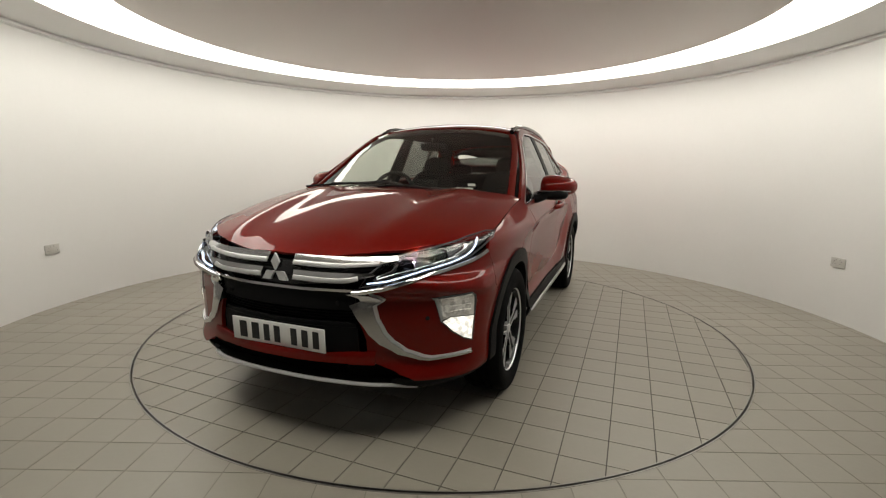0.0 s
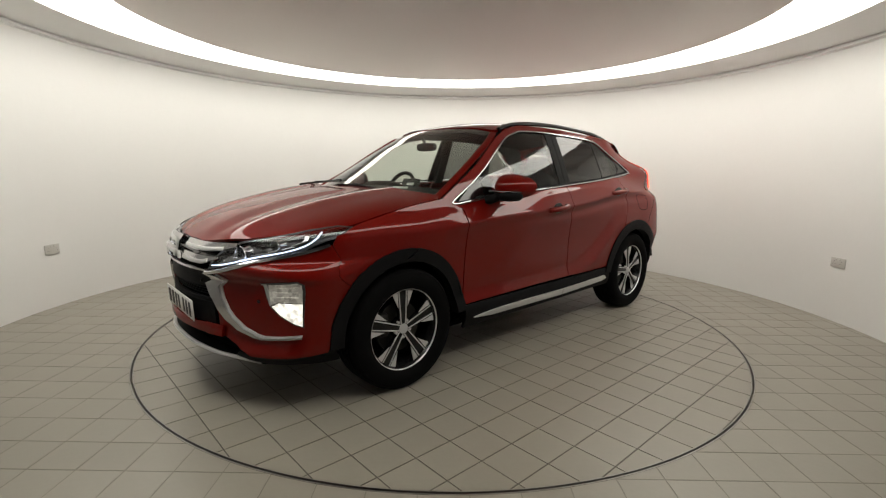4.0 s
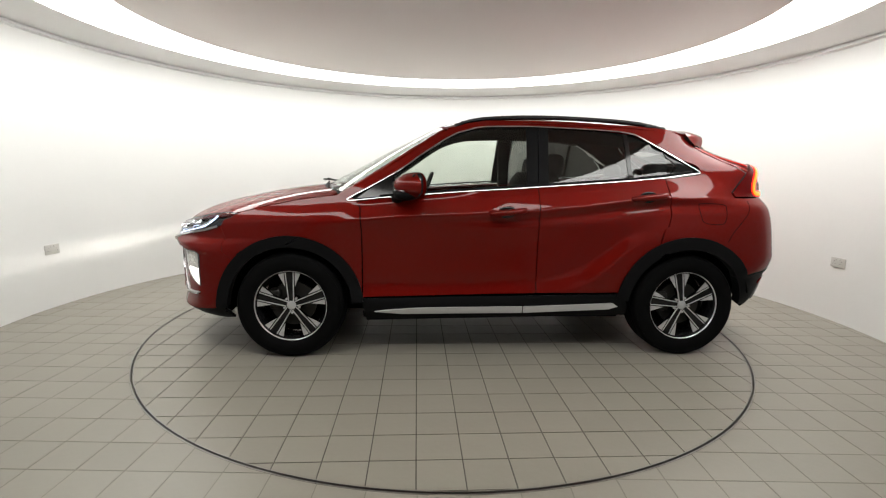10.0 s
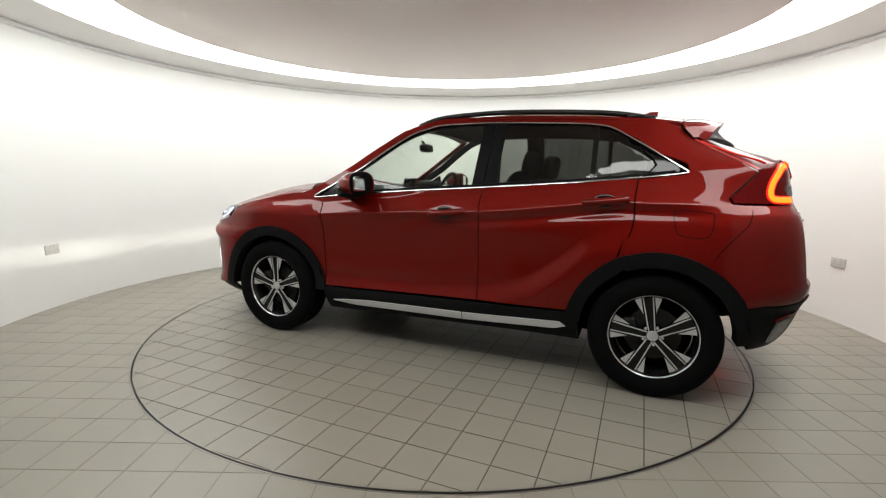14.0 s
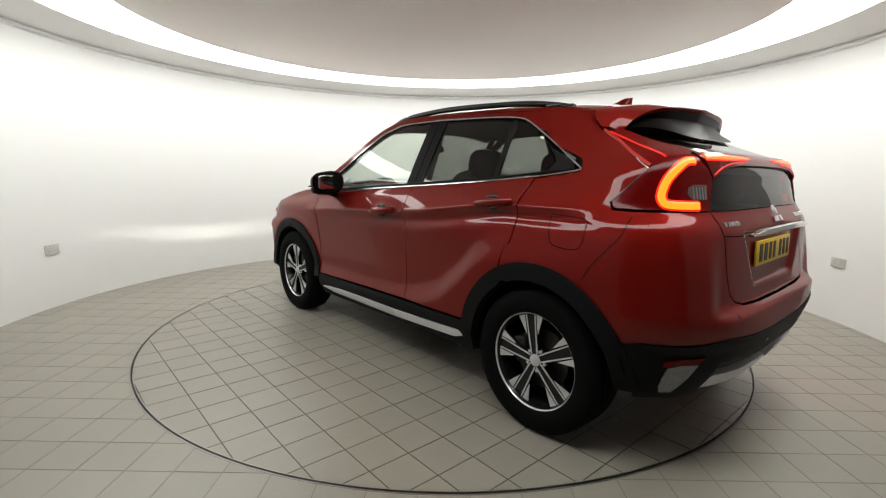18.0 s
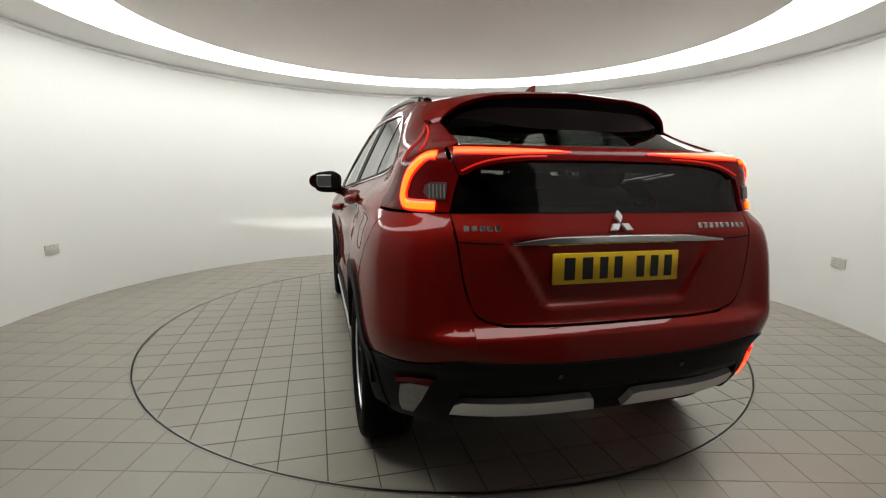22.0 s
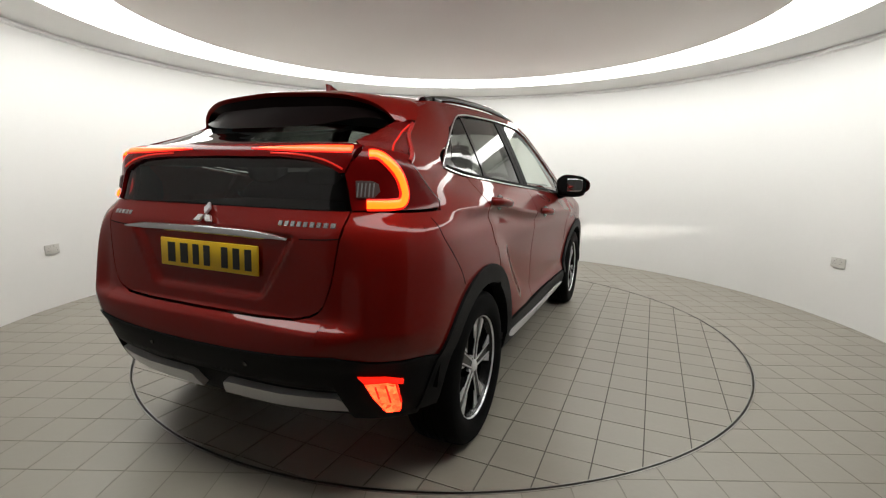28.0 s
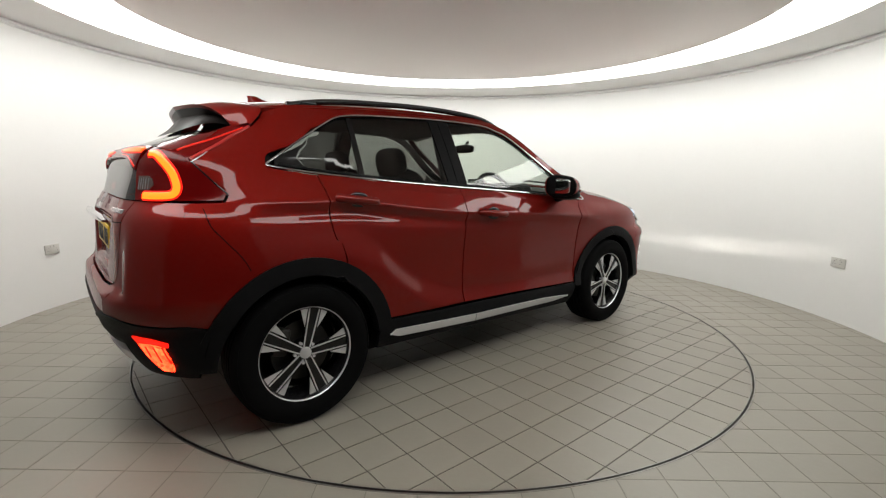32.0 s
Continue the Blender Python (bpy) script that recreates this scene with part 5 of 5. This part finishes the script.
# ---- wheels ----
def wheel_meshes():
    w = new("wheel")
    w.parent = car
    prof = [(0.236, -0.098), (0.255, -0.110), (0.285, -0.116), (0.315, -0.113), (0.338, -0.104), (0.348, -0.090), (0.351, -0.070)]
    for g in (-0.052, -0.017, 0.017, 0.052):
        prof += [(0.352, g - 0.006), (0.344, g - 0.0045), (0.344, g + 0.0045), (0.352, g + 0.006)]
    prof += [(0.351, 0.070), (0.348, 0.090), (0.338, 0.104), (0.332, 0.1085), (0.331, 0.1065), (0.315, 0.113), (0.285, 0.116), (0.255, 0.110), (0.236, 0.098)]
    tyre = part("tyre", lathe(prof, 96, axis="y", closed=True), TYRE, w, "black road tyre", smooth=30)
    part("rim", lathe([(0.226, -0.095), (0.214, -0.06), (0.205, 0.03), (0.222, 0.078), (0.229, 0.090), (0.234, 0.091)], 80, axis="y"), WHEEL_BLACK, w, "gloss black wheel barrel", smooth=40)
    part("rim_lip", lathe([(0.230, 0.086), (0.2315, 0.094), (0.2355, 0.098), (0.2395, 0.097), (0.2405, 0.088)], 80, axis="y"), MACHINED, w, "bright machined rim edge", smooth=40)
    part("brake_disc", lathe([(0.06, 0.012), (0.06, 0.020), (0.150, 0.020), (0.150, -0.004), (0.06, -0.004)], 56, axis="y"), IRON, w, smooth=30)
    part("back_plate", lathe([(0.0, -0.03), (0.205, -0.03)], 48, axis="y"), UNDER, w)
    cal = rounded_box((0.115, 0.012, 0.035), (0.075, 0.07, 0.135), 0.015)
    part("caliper", cal, IRON, w, smooth=40)

    def flat(poly, h0, h1):
        bm = prism(poly, h0, h1)
        bm.transform(Matrix(((1, 0, 0, 0), (0, 0, 1, 0), (0, 1, 0, 0), (0, 0, 0, 1))))
        return bm

    def bar(r0, w0a, w0b, r1, w1a, w1b):
        return [(w0a, r0), (w1a, r1), (w1b, r1), (w0b, r0)]
    for k in range(5):
        turn = pose(0, 0, 0, 0, 72 * k, 0)
        sp = part("spoke", flat([(-0.024, 0.028), (-0.020, 0.07), (-0.034, 0.14), (-0.074, 0.218), (-0.050, 0.2265), (0.0, 0.231), (0.050, 0.2265), (0.074, 0.218), (0.034, 0.14), (0.020, 0.07), (0.024, 0.028)], 0.046, 0.074), WHEEL_BLACK, w, "gloss black spoke with machined faces")
        sp.matrix_basis = turn
        for m in (-1, 1):
            part("machined_ridge", flat(bar(0.030, m * 0.0125, m * 0.0195, 0.2275, m * 0.0235, m * 0.0295), 0.072, 0.0775), MACHINED, sp)
            part("machined_wedge", flat([(m * 0.033, 0.128), (m * 0.036, 0.2265), (m * 0.073, 0.2165)], 0.072, 0.0775), MACHINED, sp)
    part("centre_cap", lathe([(0.0, 0.084), (0.022, 0.083), (0.029, 0.079), (0.031, 0.070)], 32, axis="y"), MACHINED, w, "silver centre cap", smooth=40)
    part("hub", lathe([(0.0, 0.06), (0.045, 0.062), (0.062, 0.058), (0.066, 0.03)], 32, axis="y"), WHEEL_BLACK, w, smooth=40)
    for k in range(5):
        a = radians(36 + 72 * k + 90)
        bm = bmesh.new()
        bmesh.ops.create_cone(bm, cap_ends=True, segments=6, radius1=0.0085, radius2=0.0075, depth=0.016, matrix=Matrix.Translation((0.052 * math.cos(a), 0.066, 0.052 * math.sin(a))) @ pose(0, 0, 0, 90, 0, 0))
        part("wheel_nut", bm, MACHINED, w)
    return w


def wheel_pose(x, s, roll):
    return pose(x, s * 0.772, HUB_Z + 0.006, 0, 0, 0 if s > 0 else 180) @ pose(0, 0, 0, 0, roll, 0)


master = wheel_meshes()
master.matrix_basis = wheel_pose(AXLE, 1, 2)
for x, s, roll in ((-AXLE, 1, 10), (AXLE, -1, 30), (-AXLE, -1, -14)):
    copy_thing(master, wheel_pose(x, s, roll))


# ---- mirrors, rails, aerial, wipers ----
def door_mirror(s):
    m = new("door_mirror")
    m.parent = car
    c = (0.568, s * 0.955, 1.152)
    turn = pose(0, 0, 0, 0, 0, -14 * s)
    bm = bmesh.new()
    rows = []
    # shell: full at the glass, drawn to a rounded front, taller inboard and pinched outboard
    for i in range(13):
        k = i / 12
        d = math.sqrt(max(0.0, 1 - k ** 2.4))
        row = []
        for j in range(28):
            a = 2 * math.pi * j / 28
            cy, cz = math.cos(a), math.sin(a)
            yy = 0.120 * math.copysign(abs(cy) ** 0.75, cy)
            zz = 0.078 * math.copysign(abs(cz) ** 0.75, cz) * (1 - 0.22 * yy / 0.12)
            row.append(bm.verts.new((-0.062 + 0.150 * k - 0.045 * (yy / 0.12) ** 2 * d - 0.012 * yy / 0.12, s * yy * (0.25 + 0.75 * d), zz * d)))
        rows.append(row)
    for p, q in zip(rows, rows[1:]):
        for j in range(28):
            bm.faces.new((p[j], p[(j + 1) % 28], q[(j + 1) % 28], q[j]))
    bm.transform(pose(*c) @ turn)
    bmesh.ops.remove_doubles(bm, verts=bm.verts, dist=1e-5)
    part("housing", bm, PAINT, m, "red mirror housing", smooth=70)
    blob("lower_housing", (c[0] + 0.002, c[1] - s * 0.012, c[2] - 0.056), (0.146, 0.215, 0.076), BLACK, m, "black mirror base", power=2.6, rot=turn)
    arcp = [(c[0] + 0.072 - 0.02 * k * k - 0.03 * k, c[1] + s * 0.112 * k, c[2] - 0.032) for k in (-0.9, -0.5, 0, 0.5, 0.85, 1.0)]
    ribbon("indicator", smooth_path(arcp, 3), CHROME, m, "bright indicator strip", wide=0.012, high=0.006, normals=[(0.9, s * 0.3, 0)] * (len(arcp) * 3 - 2))
    blob("bezel", (c[0] - 0.062, c[1], c[2] + 0.002), (0.040, 0.225, 0.142), BLACK, m, power=3.4, rot=turn)
    blob("mirror_glass", (c[0] - 0.0815, c[1], c[2] + 0.002), (0.012, 0.178, 0.100), MIRROR, m, "mirror glass", power=5, rot=pose(0, 0, 0, 0, 0, -3 * s))
    foot = smooth_path([(0.64, s * 0.825, 1.065), (0.625, s * 0.86, 1.070), (0.61, s * 0.90, 1.09), (0.60, s * 0.94, 1.12)], 3)
    tube("foot", foot, 0.03, BLACK, m, "black mirror foot", seg=12, flat=0.8, radii=[0.040, 0.040, 0.038, 0.036, 0.036, 0.036, 0.036, 0.038, 0.04, 0.04])


def roof_rail(s):
    ys = 0.555
    pts = [(0.245, 0), (0.20, 0.012), (0.10, 0.024), (-0.15, 0.030), (-0.55, 0.030), (-0.95, 0.026), (-1.12, 0.018), (-1.22, 0.006), (-1.26, 0)]
    path = []
    for x, h in smooth_path(pts, 4):
        y = ys + 0.01 - 0.03 * ((x + 0.5) / 0.75) ** 2 * (0.3 if x > -0.5 else 1)
        path.append((x, s * y, top(x, y).z + h))
    n = len(path)
    r = tube("roof_rail", path, 0.014, GLOSS_BLACK, car, "black roof rail", seg=10, radii=[0.018 + 0.004 * (abs(i / (n - 1) - 0.5) > 0.42) for i in range(n)], flat=0.9)
    for x in (0.16, -1.15):
        y = ys - 0.004
        part("foot", rounded_box((x, s * y, top(x, y).z + 0.010), (0.09, 0.026, 0.030), 0.008), GLOSS_BLACK, r, smooth=40)


def aerial():
    bm = bmesh.new()
    rows = []
    for h, x0, x1, w in ((0.0, -1.06, -1.280, 0.032), (0.018, -1.13, -1.278, 0.024), (0.036, -1.19, -1.278, 0.015), (0.050, -1.225, -1.282, 0.008)):
        z = roof_z(-1.2) - 0.004 + h
        rows.append([bm.verts.new(v) for v in ((x0, 0, z), ((x0 * 2 + x1) / 3, w, z), ((x0 + 3 * x1) / 4, w, z), (x1, 0, z), ((x0 + 3 * x1) / 4, -w, z), ((x0 * 2 + x1) / 3, -w, z))])
    for a, b in zip(rows, rows[1:]):
        for k in range(6):
            bm.faces.new((a[k], a[(k + 1) % 6], b[(k + 1) % 6], b[k]))
    bm.faces.new(rows[-1])
    part("aerial_fin", bm, PAINT, car, "red shark-fin aerial", smooth=60)


def wipers():
    for y0, y1, x1 in ((-0.10, 0.62, 1.10), (-0.62, 0.0, 1.20)):
        path = [(1.235, y0, 1.128), (1.215, y0 + 0.25 * (y1 - y0), 1.142), (x1 + 0.03, y1, top(min(x1, 1.18), y1).z + 0.022)]
        w = tube("wiper", smooth_path(path, 4), 0.008, BLACK, car, "black windscreen wiper", seg=6)
        b = [(x1 + 0.055, y1 + 0.04, top(min(x1, 1.17), y1).z + 0.012), (1.20, y0 + 0.3 * (y1 - y0), top(1.18, 0.2).z + 0.012)]
        tube("blade", b, 0.007, RUBBER, w, seg=6)


for s in (1, -1):
    door_mirror(s)
    roof_rail(s)
aerial()
wipers()


# ---- inside ----
def seat(x, y):
    s = new("seat")
    s.parent = car
    s["label"] = "black fabric seat with headrest"
    blob("cushion", (x + 0.10, y, 0.66), (0.54, 0.52, 0.20), FABRIC, s, power=3.2, seg=20, rings=10)
    blob("backrest", (x - 0.17, y, 0.96), (0.20, 0.50, 0.60), FABRIC, s, power=3.2, rot=pose(0, 0, 0, 0, -14, 0), seg=20, rings=12)
    blob("headrest", (x - 0.285, y, 1.290), (0.12, 0.27, 0.19), FABRIC, s, power=3.0, rot=pose(0, 0, 0, 0, -8, 0), seg=20, rings=10)
    for dy in (-0.06, 0.06):
        tube("headrest_post", [(x - 0.25, y + dy, 1.17), (x - 0.275, y + dy, 1.26)], 0.007, SATIN, s, seg=6)


def interior():
    seat(-0.23, 0.37)
    seat(-0.23, -0.37)
    bench = new("rear_bench")
    bench.parent = car
    blob("cushion", (-0.80, 0, 0.68), (0.54, 1.30, 0.22), FABRIC, bench, power=4)
    blob("backrest", (-1.18, 0, 0.96), (0.20, 1.28, 0.54), FABRIC, bench, power=4, rot=pose(0, 0, 0, 0, -18, 0))
    for y in (-0.40, 0.40):
        blob("headrest", (-1.29, y, 1.25), (0.11, 0.25, 0.17), FABRIC, bench, power=3, seg=20, rings=10)
    blob("headrest", (-1.29, 0, 1.20), (0.10, 0.22, 0.10), FABRIC, bench, power=3, seg=20, rings=10)
    blob("dashboard", (0.86, 0, 0.98), (0.62, 1.40, 0.30), BLACK, car, "black dashboard", power=3.5)
    blob("binnacle", (0.62, -0.38, 1.115), (0.22, 0.36, 0.09), BLACK, car, power=3)
    part("screen", rounded_box((0.615, 0.0, 1.14), (0.02, 0.20, 0.09), 0.008, rot=pose(0, 0, 0, 0, -12, 0)), GLOSS_BLACK, car)
    st = new("steering_wheel")
    st.parent = car
    bm = bmesh.new()
    rows = []
    for i in range(40):
        a = 2 * math.pi * i / 40
        c = Vector((0, 0.180 * math.cos(a), 0.180 * math.sin(a)))
        d = c.normalized()
        rows.append([bm.verts.new(c + d * 0.016 * math.cos(b) + Vector((1, 0, 0)) * 0.016 * math.sin(b)) for b in (2 * math.pi * k / 8 for k in range(8))])
    for i in range(40):
        for k in range(8):
            bm.faces.new((rows[i][k], rows[i][(k + 1) % 8], rows[(i + 1) % 40][(k + 1) % 8], rows[(i + 1) % 40][k]))
    part("rim", bm, BLACK, st, smooth=60)
    blob("boss", (0.02, 0, -0.01), (0.06, 0.16, 0.12), BLACK, st, power=3, seg=16, rings=8)
    for y, z in ((0.12, 0.0), (-0.12, 0.0), (0.0, -0.12)):
        part("arm", rounded_box((0.015, y, z - 0.01), (0.02, 0.12 if y else 0.04, 0.035 if y else 0.12), 0.006), SATIN, st, smooth=40)
    st.matrix_basis = pose(0.44, -0.38, 1.06, 0, -22, 0)
    blob("inner_mirror", (0.46, 0.0, 1.430), (0.05, 0.22, 0.065), BLACK, car, power=3.5, rot=pose(0, 0, 0, 0, 8, 0))
    tube("mirror_stem", [(0.47, 0, 1.45), (0.50, 0, 1.49)], 0.012, BLACK, car)
    for s in (1, -1):
        part("centre_pillar", rounded_box((-0.32, s * 0.665, 1.34), (0.11, 0.035, 0.46), 0.012, rot=pose(0, 0, 0, -24 * -s, 5, 0)), LINING, car, smooth=40)
    for x, y, w, h in ((1.075, 0.47, 0.11, 0.022), (1.02, 0.50, 0.05, 0.03)):
        p, q = top(x, y, 0), normal_of(top, x, y, (0, 0, 1))
        o = part("windscreen_label", rounded_box((0, 0, 0), (h, w, 0.001), 0.0004, 1), WHITE_PLATE, car, "small white label behind the windscreen")
        o.matrix_basis = Matrix.Translation(p - q * 0.012) @ q.to_track_quat("Z", "Y").to_matrix().to_4x4() @ pose(0, 0, 0, 0, 0, -90)
    part("parcel_shelf", rounded_box((-1.52, 0, 1.07), (0.56, 1.10, 0.02), 0.006), FABRIC, car)


interior()
for o in car.children:
    o.location.x -= 0.278
    o.location.y -= 0.024


# ---- turntable and tiled floor ----
table = tagged(new("turntable"), "round flush turntable paved with beige square tiles", "turntable")
PITCH, JOINT = 0.2025, 0.0055


def clip(poly, nx, ny, d):
    """The part of a polygon with nx*x + ny*y <= d."""
    out = []
    for i, a in enumerate(poly):
        b = poly[(i + 1) % len(poly)]
        da, db = nx * a[0] + ny * a[1] - d, nx * b[0] + ny * b[1] - d
        if da <= 0:
            out.append(a)
        if da * db < 0:
            t = da / (da - db)
            out.append((a[0] + t * (b[0] - a[0]), a[1] + t * (b[1] - a[1])))
    return out


def square(x, y):
    h = (PITCH - JOINT) / 2
    return [(x - h, y - h), (x + h, y - h), (x + h, y + h), (x - h, y + h)]


def add_prism(bm, poly):
    a = [bm.verts.new((x, y, 0.0)) for x, y in poly]
    b = [bm.verts.new((x, y, -0.008)) for x, y in poly]
    bm.faces.new(a)
    for i in range(len(poly)):
        j = (i + 1) % len(poly)
        bm.faces.new((a[j], a[i], b[i], b[j]))


def area(poly):
    return abs(sum(a[0] * b[1] - b[0] * a[1] for a, b in zip(poly, poly[1:] + poly[:1]))) / 2


def pave(owner, x0, y0, r_in, r_out, chosen):
    """Square tiles between two radii; chosen(x, y) says which are parts of their own. The rest is one mesh."""
    whole = None
    rest = bmesh.new()
    for i in range(-26, 27):
        for j in range(-26, 27):
            x, y = x0 + i * PITCH, y0 + j * PITCH
            r = math.hypot(x, y)
            if r - 0.15 > r_out or r + 0.15 < r_in or y < -3.7:
                continue
            poly = square(x, y)
            cut = False
            far = max(math.hypot(*p) for p in poly)
            near = min(math.hypot(*p) for p in poly)
            if far > r_out or near < r_in:
                cut = True
                steps = 5
                if far > r_out:
                    for k in range(steps):
                        a = math.atan2(y, x) + (k / (steps - 1) - 0.5) * 0.14
                        poly = clip(poly, math.cos(a), math.sin(a), r_out)
                if poly and near < r_in:
                    a = math.atan2(y, x)
                    poly = clip(poly, -math.cos(a), -math.sin(a), -r_in)
            if len(poly) < 3 or area(poly) < 2e-4:
                continue
            if not chosen(x, y):
                add_prism(rest, poly)
                continue
            if cut:
                bm = bmesh.new()
                add_prism(bm, [(px - x, py - y) for px, py in poly])
                o = part("tile", bm, TILE, owner, recalc=False)
            elif whole is None:
                bm = bmesh.new()
                add_prism(bm, square(0, 0))
                whole = o = part("tile", bm, TILE, owner, recalc=False)
            else:
                o = again(whole, Matrix(), owner)
            o.location = (x, y, random.uniform(-0.0004, 0.0004))
            o.parent = owner
    tagged(part("tiles", rest, TILE, owner, recalc=False), kind="stuff")


part("bed", lathe([(0, -0.003), (DISC_R - 0.004, -0.003), (DISC_R - 0.004, -0.05), (0, -0.05)], 128), GROUT, table)
part("edge_ring", lathe([(DISC_R - 0.005, -0.004), (DISC_R - 0.005, 0.001), (DISC_R, 0.001), (DISC_R, -0.04)], 160), STEEL_EDGE, table, smooth=30)
pave(table, 0.125, 1.6175 + PITCH / 2 + PITCH, 0.0, DISC_R - 0.006, lambda x, y: math.hypot(x - 0.1, y) > 1.1)

floor = part("floor", lathe([(0, -0.06), (DISC_R + 0.012, -0.06), (DISC_R + 0.012, -0.0012), (ROOM_R + 0.05, -0.0012), (ROOM_R + 0.05, -0.10), (0, -0.10)], 128), GROUT_OUT)
tagged(floor, "beige square-tiled floor around the turntable", "floor", kind="structure")
part("edge_ring", lathe([(DISC_R + 0.011, -0.05), (DISC_R + 0.011, 0.001), (DISC_R + 0.017, 0.001), (DISC_R + 0.017, -0.004)], 160), STEEL_EDGE, floor, smooth=30)
pave(floor, -1.10 + PITCH / 2, -1.531 + PITCH / 2, DISC_R + 0.018, ROOM_R + 0.03, lambda x, y: y < 0.2 and y > -2.7)
bay_floor = bmesh.new()
box(bay_floor, (0, -4.15, -0.053), (3.2, 2.1, 0.094))
tagged(part("floor_bay", bay_floor, TILE), "plain beige floor of the camera bay", "floor", kind="structure")


# ---- what moves ----
def motions():
    times = [0.0, 0.1, 0.3] + [0.5 * i for i in range(2, 63)] + [31.3, 31.7, 31.9, SECONDS]
    rows = [(t, pose(0, 0, 0, 0, 0, HEADING + SPIN * t)) for t in times]
    walk(table, rows)
    walk(car, rows)


motions()
